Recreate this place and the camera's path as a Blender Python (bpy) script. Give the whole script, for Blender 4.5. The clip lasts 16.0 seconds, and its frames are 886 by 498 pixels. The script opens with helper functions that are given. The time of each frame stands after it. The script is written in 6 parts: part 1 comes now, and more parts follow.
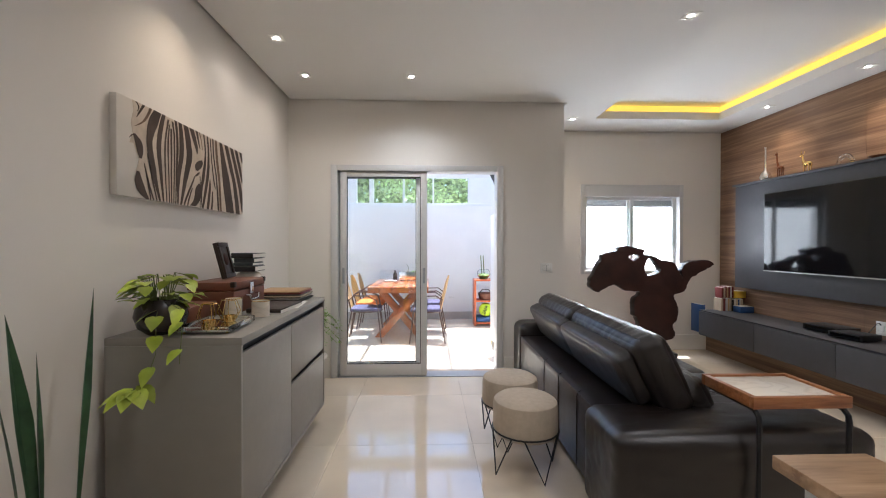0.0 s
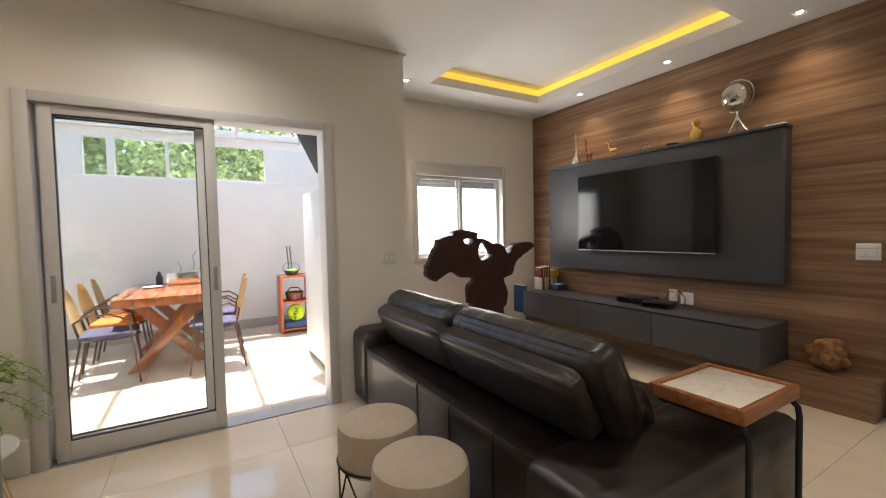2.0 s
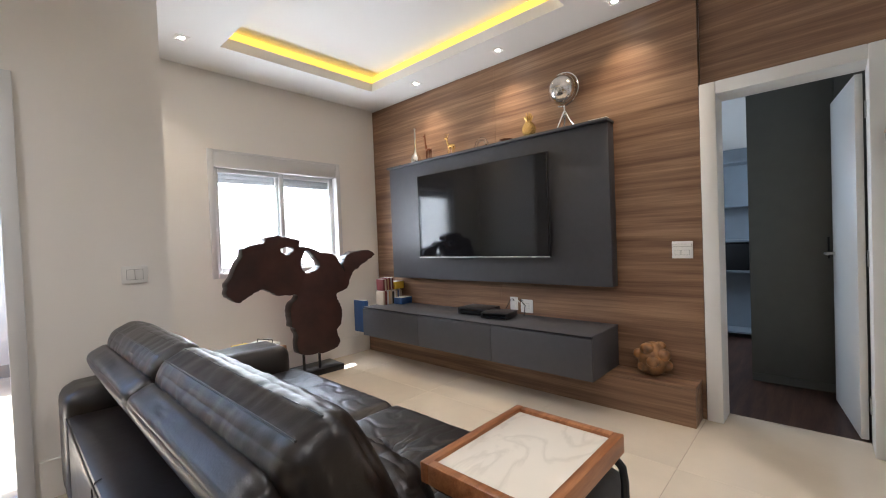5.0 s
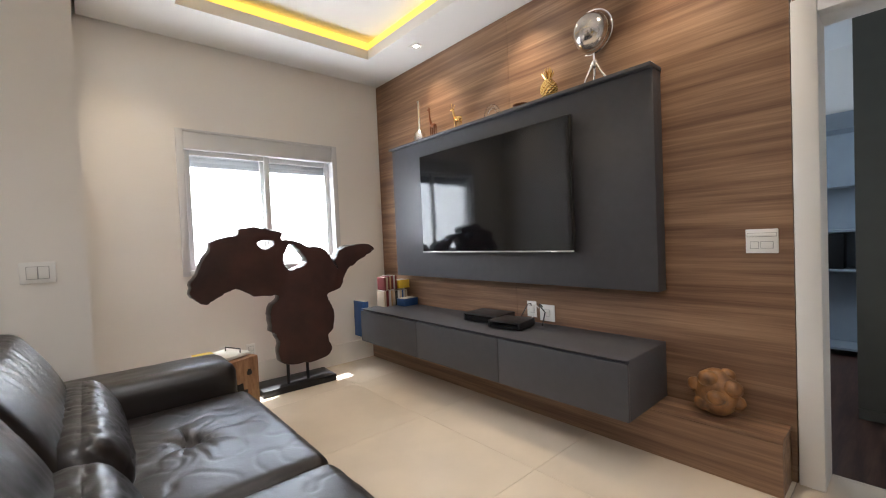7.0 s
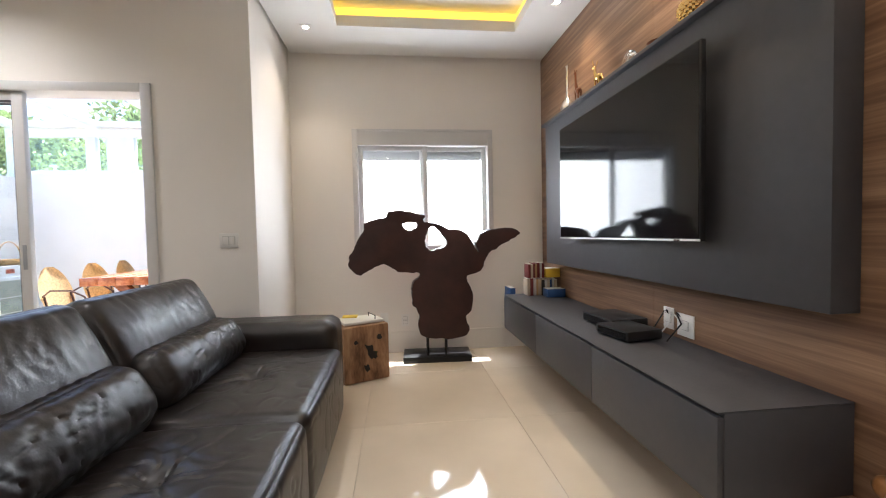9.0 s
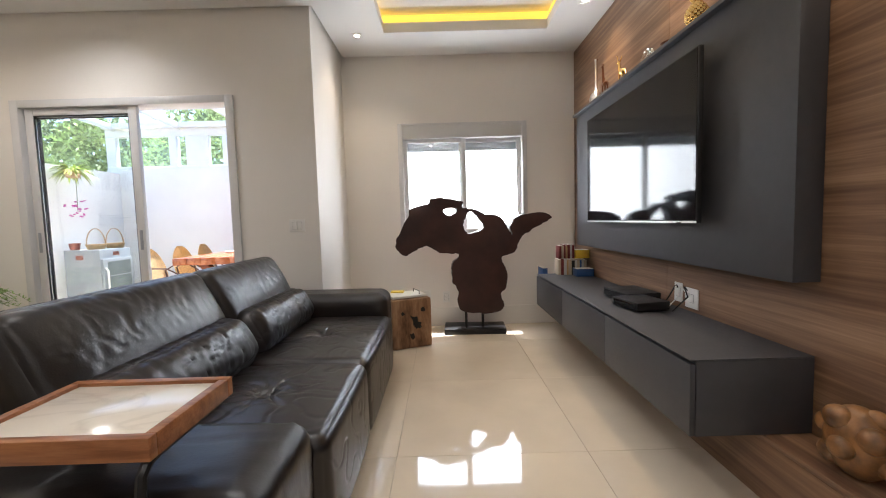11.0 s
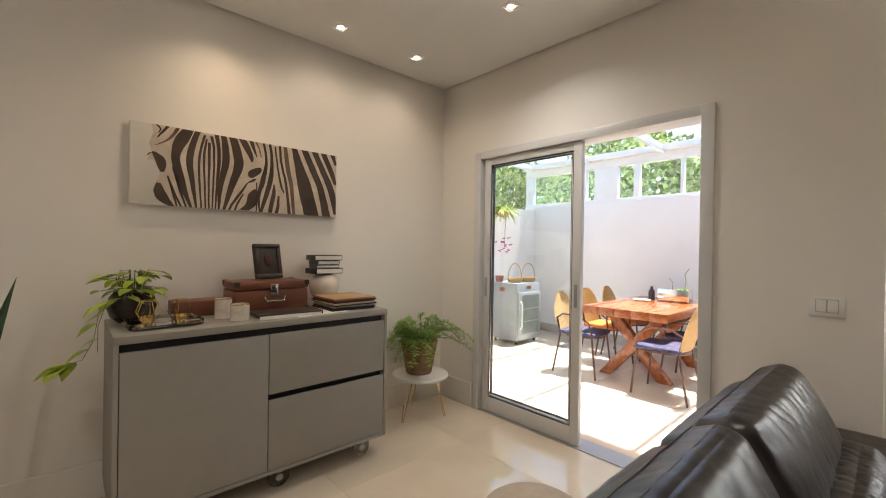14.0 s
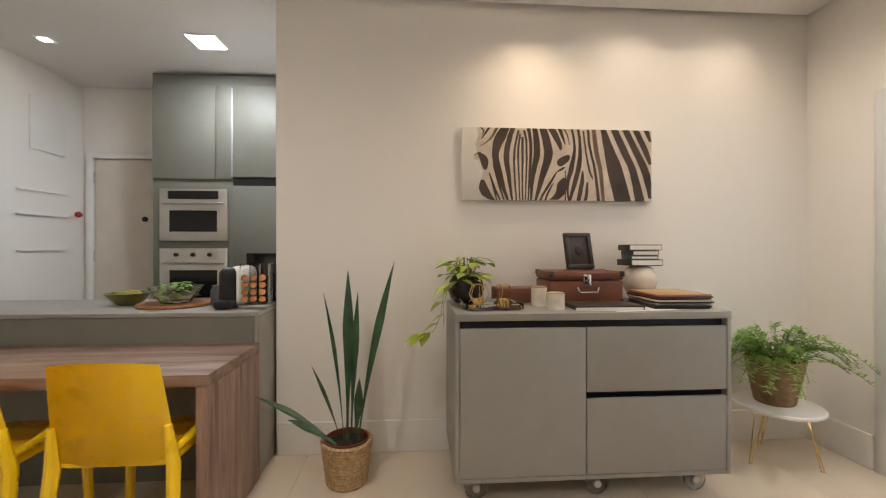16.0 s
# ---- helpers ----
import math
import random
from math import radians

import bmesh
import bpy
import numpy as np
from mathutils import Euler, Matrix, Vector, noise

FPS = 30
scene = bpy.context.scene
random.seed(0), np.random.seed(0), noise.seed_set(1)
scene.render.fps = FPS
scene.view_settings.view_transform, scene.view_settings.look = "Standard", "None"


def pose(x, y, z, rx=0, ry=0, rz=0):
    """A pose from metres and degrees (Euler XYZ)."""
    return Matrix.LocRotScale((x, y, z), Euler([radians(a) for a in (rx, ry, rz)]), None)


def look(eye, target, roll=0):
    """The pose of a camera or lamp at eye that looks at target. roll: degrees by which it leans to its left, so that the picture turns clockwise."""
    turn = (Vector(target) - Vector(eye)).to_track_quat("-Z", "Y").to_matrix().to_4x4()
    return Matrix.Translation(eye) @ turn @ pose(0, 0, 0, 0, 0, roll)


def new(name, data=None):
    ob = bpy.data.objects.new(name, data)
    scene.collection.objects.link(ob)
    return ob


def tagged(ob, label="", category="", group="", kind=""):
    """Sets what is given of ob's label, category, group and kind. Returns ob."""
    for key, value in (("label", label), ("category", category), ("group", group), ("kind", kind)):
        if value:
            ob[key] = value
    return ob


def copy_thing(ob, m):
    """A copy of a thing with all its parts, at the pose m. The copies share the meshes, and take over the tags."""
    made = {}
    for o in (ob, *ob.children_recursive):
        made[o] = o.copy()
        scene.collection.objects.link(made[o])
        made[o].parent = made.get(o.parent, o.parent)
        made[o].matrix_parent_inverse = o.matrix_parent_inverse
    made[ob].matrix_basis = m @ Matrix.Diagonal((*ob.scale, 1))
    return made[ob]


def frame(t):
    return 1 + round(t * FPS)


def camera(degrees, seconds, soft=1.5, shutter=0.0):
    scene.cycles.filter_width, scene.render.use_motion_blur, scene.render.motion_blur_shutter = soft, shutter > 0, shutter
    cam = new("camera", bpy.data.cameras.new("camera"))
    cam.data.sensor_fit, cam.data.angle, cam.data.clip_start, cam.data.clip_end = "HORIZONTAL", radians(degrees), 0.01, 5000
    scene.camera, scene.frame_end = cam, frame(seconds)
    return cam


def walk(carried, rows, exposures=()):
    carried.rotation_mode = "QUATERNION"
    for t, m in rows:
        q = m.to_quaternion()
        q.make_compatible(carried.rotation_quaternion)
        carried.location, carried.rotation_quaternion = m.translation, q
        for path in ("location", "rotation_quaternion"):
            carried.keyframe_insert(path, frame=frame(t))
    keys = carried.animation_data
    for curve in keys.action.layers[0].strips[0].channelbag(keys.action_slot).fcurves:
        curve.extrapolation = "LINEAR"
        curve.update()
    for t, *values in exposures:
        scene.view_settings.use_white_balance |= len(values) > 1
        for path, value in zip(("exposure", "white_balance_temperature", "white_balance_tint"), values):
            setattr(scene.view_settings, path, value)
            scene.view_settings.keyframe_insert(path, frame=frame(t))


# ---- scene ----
cam = camera(94.4, 16.0, soft=1.05, shutter=0.12)
PATH = [
    (0, (0.2, 0.217, 1.35), (0.27, 2.215, 1.333), 0.1),
    (0.5, (0.143, 0.44, 1.317), (0.323, 2.431, 1.289), -0.1),
    (1, (0.103, 0.657, 1.322), (0.466, 2.624, 1.271), -0.3),
    (1.5, (0.087, 0.938, 1.347), (0.758, 2.821, 1.268), -0.7),
    (2, (0.071, 1.25, 1.317), (1.088, 2.97, 1.237), -1.3),
    (2.5, (0.149, 1.427, 1.301), (1.447, 2.946, 1.207), -1.6),
    (3, (0.229, 1.544, 1.291), (1.742, 2.85, 1.202), -1.4),
    (3.5, (0.274, 1.58, 1.318), (1.86, 2.797, 1.258), -1.3),
    (4, (0.528, 1.501, 1.296), (2.078, 2.764, 1.249), -1.5),
    (4.2, (0.64, 1.482, 1.248), (2.156, 2.787, 1.213), -1.7),
    (6.5, (1.252, 1.616, 1.238), (2.665, 3.031, 1.185), -2.6),
    (7, (1.582, 1.717, 1.201), (2.901, 3.219, 1.147), -2.5),
    (7.5, (2.021, 1.742, 1.169), (3.234, 3.331, 1.126), -1.6),
    (8, (2.384, 1.7, 1.141), (3.426, 3.407, 1.112), -1.0),
    (8.5, (2.58, 1.596, 1.142), (3.204, 3.496, 1.086), -1.1),
    (9, (2.556, 1.481, 1.135), (2.779, 3.467, 1.062), -1.2),
    (9.2, (2.557, 1.423, 1.129), (2.706, 3.417, 1.058), -1.2),
    (11.5, (2.586, 1.073, 1.133), (2.489, 3.065, 0.983), -2.2),
    (12, (2.474, 1.367, 1.184), (1.875, 3.271, 1.057), -1.6),
    (12.5, (2.37, 1.654, 1.285), (1.11, 3.201, 1.147), -0.6),
    (13, (2.05, 1.732, 1.324), (0.436, 2.909, 1.225), -1.1),
    (13.5, (1.862, 1.849, 1.347), (0.27, 3.059, 1.329), -0.1),
    (14, (1.621, 1.854, 1.358), (0.143, 3.201, 1.353), 0.9),
    (14.5, (1.498, 1.828, 1.366), (-0.013, 3.137, 1.353), 1.4),
    (15, (1.412, 1.873, 1.33), (-0.31, 2.889, 1.336), 1.2),
    (15.5, (1.385, 1.869, 1.314), (-0.534, 2.433, 1.301), 0.5),
    (16, (1.366, 1.8, 1.277), (-0.629, 1.937, 1.27), 0.0),
]
EXPOSURES = [(0.0, 1.75, 5550, 10), (1.2, 1.72, 5550, 10), (1.6, 1.66, 5650, 10), (2.0, 1.52, 6450, 10), (2.7, 1.6, 7050, 10), (4.0, 2.1, 5600, 10), (7.0, 2.15, 5750, 10), (8.0, 2.28, 5850, 10), (9.0, 2.1, 5800, 10),
             (12.5, 1.92, 5850, 10), (13.5, 1.87, 5550, 10), (14.0, 1.68, 6450, 10), (14.5, 1.57, 6600, 10), (15.0, 1.55, 6750, 10), (15.5, 1.78, 6900, 10), (16.0, 2.22, 6200, 10)]
walk(cam, [(t, look(eye, target, roll)) for t, eye, target, roll in PATH], EXPOSURES)

# ---- daylight ----
world = bpy.data.worlds.new("sky")
scene.world = world
world.use_nodes = True
_wn = world.node_tree
_sky = _wn.nodes.new("ShaderNodeTexSky")
_sky.sky_type = "NISHITA"
_sky.sun_disc = False
_sky.sun_elevation = radians(74)
_sky.dust_density, _sky.air_density = 1.6, 1.0
_sky.sun_rotation = radians(6)
_bg = _wn.nodes["Background"]
_bg.inputs["Strength"].default_value = 0.15
_wn.links.new(_sky.outputs[0], _bg.inputs[0])
sun = new("sun", bpy.data.lights.new("sun", "SUN"))
sun.data.energy, sun.data.angle, sun.data.color = 5.0, radians(0.8), (1.0, 0.96, 0.90)
sun.matrix_world = look((0.5, 7.6, 9.0), (0.2, 5.0, 0.0))


def area(name, eye, target, sx, sy, watts, color=(1, 1, 1)):
    ob = new(name, bpy.data.lights.new(name, "AREA"))
    ob.data.shape, ob.data.size, ob.data.size_y, ob.data.energy, ob.data.color = "RECTANGLE", sx, sy, watts, color
    ob.matrix_world = look(eye, target)
    return ob


# area lamp added behind the window glass in place of bright sky
area("window_daylight", (2.83, 5.62, 1.5), (2.83, 0.0, 1.3), 1.25, 0.95, 10.5, (1.0, 0.98, 0.95))

# ---- materials ----
def material(name, color, rough=0.5, metal=0.0, vary=0.06, scale=6.0, bump=0.0, bump_scale=80.0, coat=0.0, spec=0.5, rough_vary=0.05):
    m = bpy.data.materials.new(name)
    m.use_nodes = True
    t = m.node_tree
    b = t.nodes["Principled BSDF"]
    b.inputs["Roughness"].default_value, b.inputs["Metallic"].default_value = rough, metal
    b.inputs["Coat Weight"].default_value, b.inputs["Specular IOR Level"].default_value = coat, spec
    b.inputs["Coat Roughness"].default_value = 0.08
    co = t.nodes.new("ShaderNodeTexCoord")
    n = t.nodes.new("ShaderNodeTexNoise")
    n.inputs["Scale"].default_value, n.inputs["Detail"].default_value = scale, 6
    t.links.new(co.outputs["Object"], n.inputs["Vector"])
    ramp = t.nodes.new("ShaderNodeValToRGB")
    r, g, bl = color
    ramp.color_ramp.elements[0].position, ramp.color_ramp.elements[1].position = 0.3, 0.7
    ramp.color_ramp.elements[0].color = (r * (1 - vary), g * (1 - vary), bl * (1 - vary), 1)
    ramp.color_ramp.elements[1].color = (min(1, r * (1 + vary)), min(1, g * (1 + vary)), min(1, bl * (1 + vary)), 1)
    t.links.new(n.outputs["Fac"], ramp.inputs["Fac"])
    t.links.new(ramp.outputs["Color"], b.inputs["Base Color"])
    if rough_vary:
        mr = t.nodes.new("ShaderNodeMapRange")
        mr.inputs["To Min"].default_value, mr.inputs["To Max"].default_value = max(0, rough - rough_vary), min(1, rough + rough_vary)
        n2 = t.nodes.new("ShaderNodeTexNoise")
        n2.inputs["Scale"].default_value = scale * 3.1
        t.links.new(co.outputs["Object"], n2.inputs["Vector"])
        t.links.new(n2.outputs["Fac"], mr.inputs["Value"])
        t.links.new(mr.outputs["Result"], b.inputs["Roughness"])
    if bump:
        nb = t.nodes.new("ShaderNodeTexNoise")
        nb.inputs["Scale"].default_value, nb.inputs["Detail"].default_value = bump_scale, 4
        t.links.new(co.outputs["Object"], nb.inputs["Vector"])
        bp = t.nodes.new("ShaderNodeBump")
        bp.inputs["Strength"].default_value, bp.inputs["Distance"].default_value = bump, 0.002
        t.links.new(nb.outputs["Fac"], bp.inputs["Height"])
        t.links.new(bp.outputs["Normal"], b.inputs["Normal"])
    return m


def glowing(name, color, strength):
    m = bpy.data.materials.new(name)
    m.use_nodes = True
    b = m.node_tree.nodes["Principled BSDF"]
    b.inputs["Base Color"].default_value = (*color, 1)
    b.inputs["Emission Color"].default_value = (*color, 1)
    b.inputs["Emission Strength"].default_value = strength
    return m


def glassy(name, color=(1, 1, 1), rough=0.0, ior=1.45):
    m = bpy.data.materials.new(name)
    m.use_nodes = True
    b = m.node_tree.nodes["Principled BSDF"]
    b.inputs["Base Color"].default_value = (*color, 1)
    b.inputs["Transmission Weight"].default_value = 1.0
    b.inputs["Roughness"].default_value, b.inputs["IOR"].default_value = rough, ior
    return m


def wood(name, dark, mid, light, axis="Y", rough=0.4, stretch=14.0, scale=1.6, coat=0.0, by_piece=0.0, distort=0.35):
    """Grain that runs along one axis of the object."""
    m = bpy.data.materials.new(name)
    m.use_nodes = True
    t = m.node_tree
    b = t.nodes["Principled BSDF"]
    b.inputs["Roughness"].default_value, b.inputs["Coat Weight"].default_value = rough, coat
    co = t.nodes.new("ShaderNodeTexCoord")
    mp = t.nodes.new("ShaderNodeMapping")
    s = {"X": (1, stretch, stretch), "Y": (stretch, 1, stretch), "Z": (stretch, stretch, 1)}[axis]
    mp.inputs["Scale"].default_value = [scale * v for v in s]
    t.links.new(co.outputs["Object"], mp.inputs["Vector"])
    if by_piece:
        oi = t.nodes.new("ShaderNodeObjectInfo")
        mul = t.nodes.new("ShaderNodeVectorMath")
        mul.operation = "SCALE"
        mul.inputs[0].default_value = (by_piece, by_piece * 1.7, by_piece * 0.6)
        t.links.new(oi.outputs["Random"], mul.inputs["Scale"])
        t.links.new(mul.outputs["Vector"], mp.inputs["Location"])
    n = t.nodes.new("ShaderNodeTexNoise")
    n.inputs["Scale"].default_value, n.inputs["Detail"].default_value, n.inputs["Roughness"].default_value = 1.0, 9, 0.62
    n.inputs["Distortion"].default_value = distort
    t.links.new(mp.outputs["Vector"], n.inputs["Vector"])
    fine = t.nodes.new("ShaderNodeTexNoise")
    fine.inputs["Scale"].default_value, fine.inputs["Detail"].default_value = 6.0, 4
    t.links.new(mp.outputs["Vector"], fine.inputs["Vector"])
    mix = t.nodes.new("ShaderNodeMath")
    mix.operation = "MULTIPLY_ADD"
    mix.inputs[1].default_value = 0.25
    t.links.new(fine.outputs["Fac"], mix.inputs[0])
    sub = t.nodes.new("ShaderNodeMath")
    sub.operation = "SUBTRACT"
    sub.inputs[1].default_value = 0.125
    t.links.new(n.outputs["Fac"], mix.inputs[2])
    t.links.new(mix.outputs[0], sub.inputs[0])
    ramp = t.nodes.new("ShaderNodeValToRGB")
    e = ramp.color_ramp.elements
    e[0].position, e[0].color = 0.34, (*dark, 1)
    e[1].position, e[1].color = 0.68, (*light, 1)
    k = e.new(0.5)
    k.color = (*mid, 1)
    t.links.new(sub.outputs[0], ramp.inputs["Fac"])
    t.links.new(ramp.outputs["Color"], b.inputs["Base Color"])
    bp = t.nodes.new("ShaderNodeBump")
    bp.inputs["Strength"].default_value, bp.inputs["Distance"].default_value = 0.15, 0.001
    t.links.new(sub.outputs[0], bp.inputs["Height"])
    t.links.new(bp.outputs["Normal"], b.inputs["Normal"])
    return m


def marble(name):
    m = material(name, (0.79, 0.72, 0.61), 0.14, vary=0.05, scale=2.5)
    t = m.node_tree
    b = t.nodes["Principled BSDF"]
    old = b.inputs["Base Color"].links[0].from_socket
    co = t.nodes.new("ShaderNodeTexCoord")
    mp = t.nodes.new("ShaderNodeMapping")
    mp.inputs["Scale"].default_value, mp.inputs["Rotation"].default_value = (2.2, 7.0, 5.0), (0.3, 0.2, 0.6)
    n = t.nodes.new("ShaderNodeTexNoise")
    n.inputs["Scale"].default_value, n.inputs["Detail"].default_value, n.inputs["Distortion"].default_value = 0.9, 5, 0.8
    ramp = t.nodes.new("ShaderNodeValToRGB")
    e = ramp.color_ramp.elements
    e[0].position, e[0].color = 0.47, (1, 1, 1, 1)
    e[1].position, e[1].color = 0.53, (1, 1, 1, 1)
    k = e.new(0.50)
    k.color = (0.55, 0.52, 0.48, 1)
    mix = t.nodes.new("ShaderNodeMixRGB")
    mix.blend_type, mix.inputs[0].default_value = "MULTIPLY", 0.25
    t.links.new(co.outputs["Object"], mp.inputs["Vector"])
    t.links.new(mp.outputs["Vector"], n.inputs["Vector"])
    t.links.new(n.outputs["Fac"], ramp.inputs["Fac"])
    t.links.new(old, mix.inputs[1])
    t.links.new(ramp.outputs["Color"], mix.inputs[2])
    t.links.new(mix.outputs[0], b.inputs["Base Color"])
    return m


WALL = material("wall_paint", (0.82, 0.785, 0.735), 0.75, vary=0.012, scale=1.5, bump=0.06, bump_scale=160)
CEIL = material("ceiling_paint", (0.77, 0.755, 0.73), 0.85, vary=0.01, scale=1.5)
WHITE = material("white_lacquer", (0.80, 0.78, 0.74), 0.4, vary=0.015, scale=3)
OUTWALL = material("outdoor_white_render", (0.82, 0.81, 0.79), 0.85, vary=0.03, scale=2, bump=0.2, bump_scale=60)
ALU = material("white_aluminium", (0.66, 0.655, 0.65), 0.38, metal=0.0, vary=0.02, scale=3)
ALUGREY = material("grey_aluminium", (0.36, 0.38, 0.41), 0.35, metal=0.3, vary=0.03)
WALNUT = wood("walnut_panel", (0.135, 0.069, 0.038), (0.220, 0.124, 0.069), (0.345, 0.212, 0.125), "Y", 0.42, 36, 0.55, distort=0.25)
GRAPHITE = material("graphite_laminate", (0.060, 0.060, 0.068), 0.5, vary=0.05, scale=20, bump=0.1, bump_scale=300)
TAUPE = material("taupe_laminate", (0.28, 0.265, 0.235), 0.45, vary=0.03, scale=10, bump=0.05, bump_scale=300)
LEATHER = material("dark_brown_leather", (0.0095, 0.0058, 0.0045), 0.345, vary=0.16, scale=3, bump=0.22, bump_scale=170, spec=0.65, rough_vary=0.05)


def shade_by_leaf(m, low, high):
    """Every leaf a little lighter or darker than the next."""
    t = m.node_tree
    b = t.nodes["Principled BSDF"]
    old = b.inputs["Base Color"].links[0].from_socket
    geo = t.nodes.new("ShaderNodeNewGeometry")
    mr = t.nodes.new("ShaderNodeMapRange")
    mr.inputs["To Min"].default_value, mr.inputs["To Max"].default_value = low, high
    mul = t.nodes.new("ShaderNodeVectorMath")
    mul.operation = "SCALE"
    t.links.new(geo.outputs["Random Per Island"], mr.inputs["Value"])
    t.links.new(old, mul.inputs[0])
    t.links.new(mr.outputs["Result"], mul.inputs["Scale"])
    t.links.new(mul.outputs["Vector"], b.inputs["Base Color"])


def offset_by_piece(m):
    """Each piece shows its own stretch of the pattern."""
    t = m.node_tree
    co = [n for n in t.nodes if n.type == "TEX_COORD"][0]
    oi = t.nodes.new("ShaderNodeObjectInfo")
    mul = t.nodes.new("ShaderNodeVectorMath")
    mul.operation = "SCALE"
    mul.inputs[0].default_value = (37, 61, 23)
    add = t.nodes.new("ShaderNodeVectorMath")
    t.links.new(oi.outputs["Random"], mul.inputs["Scale"])
    t.links.new(mul.outputs["Vector"], add.inputs[0])
    for link in list(co.outputs["Object"].links):
        t.links.new(add.outputs["Vector"], link.to_socket)
    t.links.new(co.outputs["Object"], add.inputs[1])


def folds(m, scale, strength):
    """Broad soft folds under the fine grain."""
    t = m.node_tree
    b = t.nodes["Principled BSDF"]
    fine = b.inputs["Normal"].links[0].from_node
    co = t.nodes.new("ShaderNodeTexCoord")
    n = t.nodes.new("ShaderNodeTexNoise")
    n.inputs["Scale"].default_value, n.inputs["Detail"].default_value, n.inputs["Distortion"].default_value = scale, 3, 1.2
    bp = t.nodes.new("ShaderNodeBump")
    bp.inputs["Strength"].default_value, bp.inputs["Distance"].default_value = strength, 0.012
    t.links.new(co.outputs["Object"], n.inputs["Vector"])
    t.links.new(n.outputs["Fac"], bp.inputs["Height"])
    t.links.new(bp.outputs["Normal"], fine.inputs["Normal"])


folds(LEATHER, 11.0, 0.07)
TABLEWOOD = wood("orange_hardwood", (0.24, 0.060, 0.015), (0.36, 0.105, 0.030), (0.48, 0.17, 0.052), "Y", 0.25, 10, 2.0, coat=0.4)
BLACK = material("black_metal", (0.012, 0.012, 0.013), 0.4, metal=0.2, vary=0.1)
CHROME = material("chrome", (0.80, 0.80, 0.80), 0.12, metal=1.0, vary=0.02, rough_vary=0.03)
BRASS = material("polished_brass", (0.83, 0.58, 0.22), 0.18, metal=1.0, vary=0.05, rough_vary=0.05)
GLASS = glassy("clear_glass", (0.97, 0.99, 0.98))
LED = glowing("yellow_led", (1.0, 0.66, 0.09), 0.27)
LAMP = glowing("lamp_face", (1.0, 0.90, 0.76), 12.0)
PANEL_LIGHT = glowing("panel_light", (0.93, 0.96, 1.0), 8.0)


# ---- shapes ----
def box(x0, x1, y0, y1, z0, z1, bevel=0.0, seg=2, bm=None):
    one = bmesh.new()
    r = bmesh.ops.create_cube(one, size=1)
    bmesh.ops.scale(one, vec=(x1 - x0, y1 - y0, z1 - z0), verts=one.verts)
    bmesh.ops.translate(one, vec=((x0 + x1) / 2, (y0 + y1) / 2, (z0 + z1) / 2), verts=one.verts)
    if bevel:
        bmesh.ops.bevel(one, geom=list(one.edges), offset=bevel, segments=seg, profile=0.5, affect="EDGES")
    return joined(bm, one)


def joined(bm, one):
    if bm is None:
        return one
    data = bpy.data.meshes.new("joint")
    one.to_mesh(data)
    one.free()
    bm.from_mesh(data)
    bpy.data.meshes.remove(data)
    return bm


def moved(bm, m):
    bmesh.ops.transform(bm, matrix=m, verts=bm.verts)
    return bm


def lathe(profile, seg=24, bm=None, closed=True):
    """A turned body round z from (radius, height) pairs."""
    one = bmesh.new()
    rings = []
    for r, z in profile:
        if r < 1e-5:
            rings.append([one.verts.new((0, 0, z))])
        else:
            rings.append([one.verts.new((r * math.cos(2 * math.pi * i / seg), r * math.sin(2 * math.pi * i / seg), z)) for i in range(seg)])
    for a, b in zip(rings, rings[1:]):
        for i in range(seg):
            j = (i + 1) % seg
            if len(a) == 1 and len(b) > 1:
                one.faces.new((a[0], b[j], b[i]))
            elif len(b) == 1 and len(a) > 1:
                one.faces.new((a[i], a[j], b[0]))
            elif len(a) > 1:
                one.faces.new((a[i], a[j], b[j], b[i]))
    if closed:
        for ring, flip in ((rings[0], True), (rings[-1], False)):
            if len(ring) > 2:
                one.faces.new(ring[::-1] if flip else ring)
    bmesh.ops.recalc_face_normals(one, faces=one.faces)
    return joined(bm, one)


def tube(points, radius, seg=8, bm=None, closed=False):
    """A round bar along a line of points; radius may be a list."""
    one = bmesh.new()
    pts = [Vector(p) for p in points]
    n = len(pts)
    rad = radius if isinstance(radius, (list, tuple)) else [radius] * n
    rings = []
    up = Vector((0, 0, 1))
    prev = None
    for i, p in enumerate(pts):
        a = pts[(i - 1) % n] if closed or i else p
        b = pts[(i + 1) % n] if closed or i < n - 1 else p
        d = (b - a).normalized()
        if prev is None:
            s = d.cross(up if abs(d.z) < 0.9 else Vector((1, 0, 0))).normalized()
        else:
            s = (prev - d * prev.dot(d)).normalized()
        prev = s
        u = d.cross(s)
        rings.append([one.verts.new(p + (s * math.cos(2 * math.pi * k / seg) + u * math.sin(2 * math.pi * k / seg)) * rad[i]) for k in range(seg)])
    for i in range(n if closed else n - 1):
        a, b = rings[i], rings[(i + 1) % n]
        for k in range(seg):
            one.faces.new((a[k], a[(k + 1) % seg], b[(k + 1) % seg], b[k]))
    if not closed:
        one.faces.new(rings[0][::-1])
        one.faces.new(rings[-1])
    bmesh.ops.recalc_face_normals(one, faces=one.faces)
    return joined(bm, one)


def ball(r, seg=16, scale=(1, 1, 1), at=(0, 0, 0), bm=None):
    one = bmesh.new()
    bmesh.ops.create_uvsphere(one, u_segments=seg, v_segments=max(6, seg * 2 // 3), radius=r)
    bmesh.ops.scale(one, vec=scale, verts=one.verts)
    bmesh.ops.translate(one, vec=at, verts=one.verts)
    return joined(bm, one)


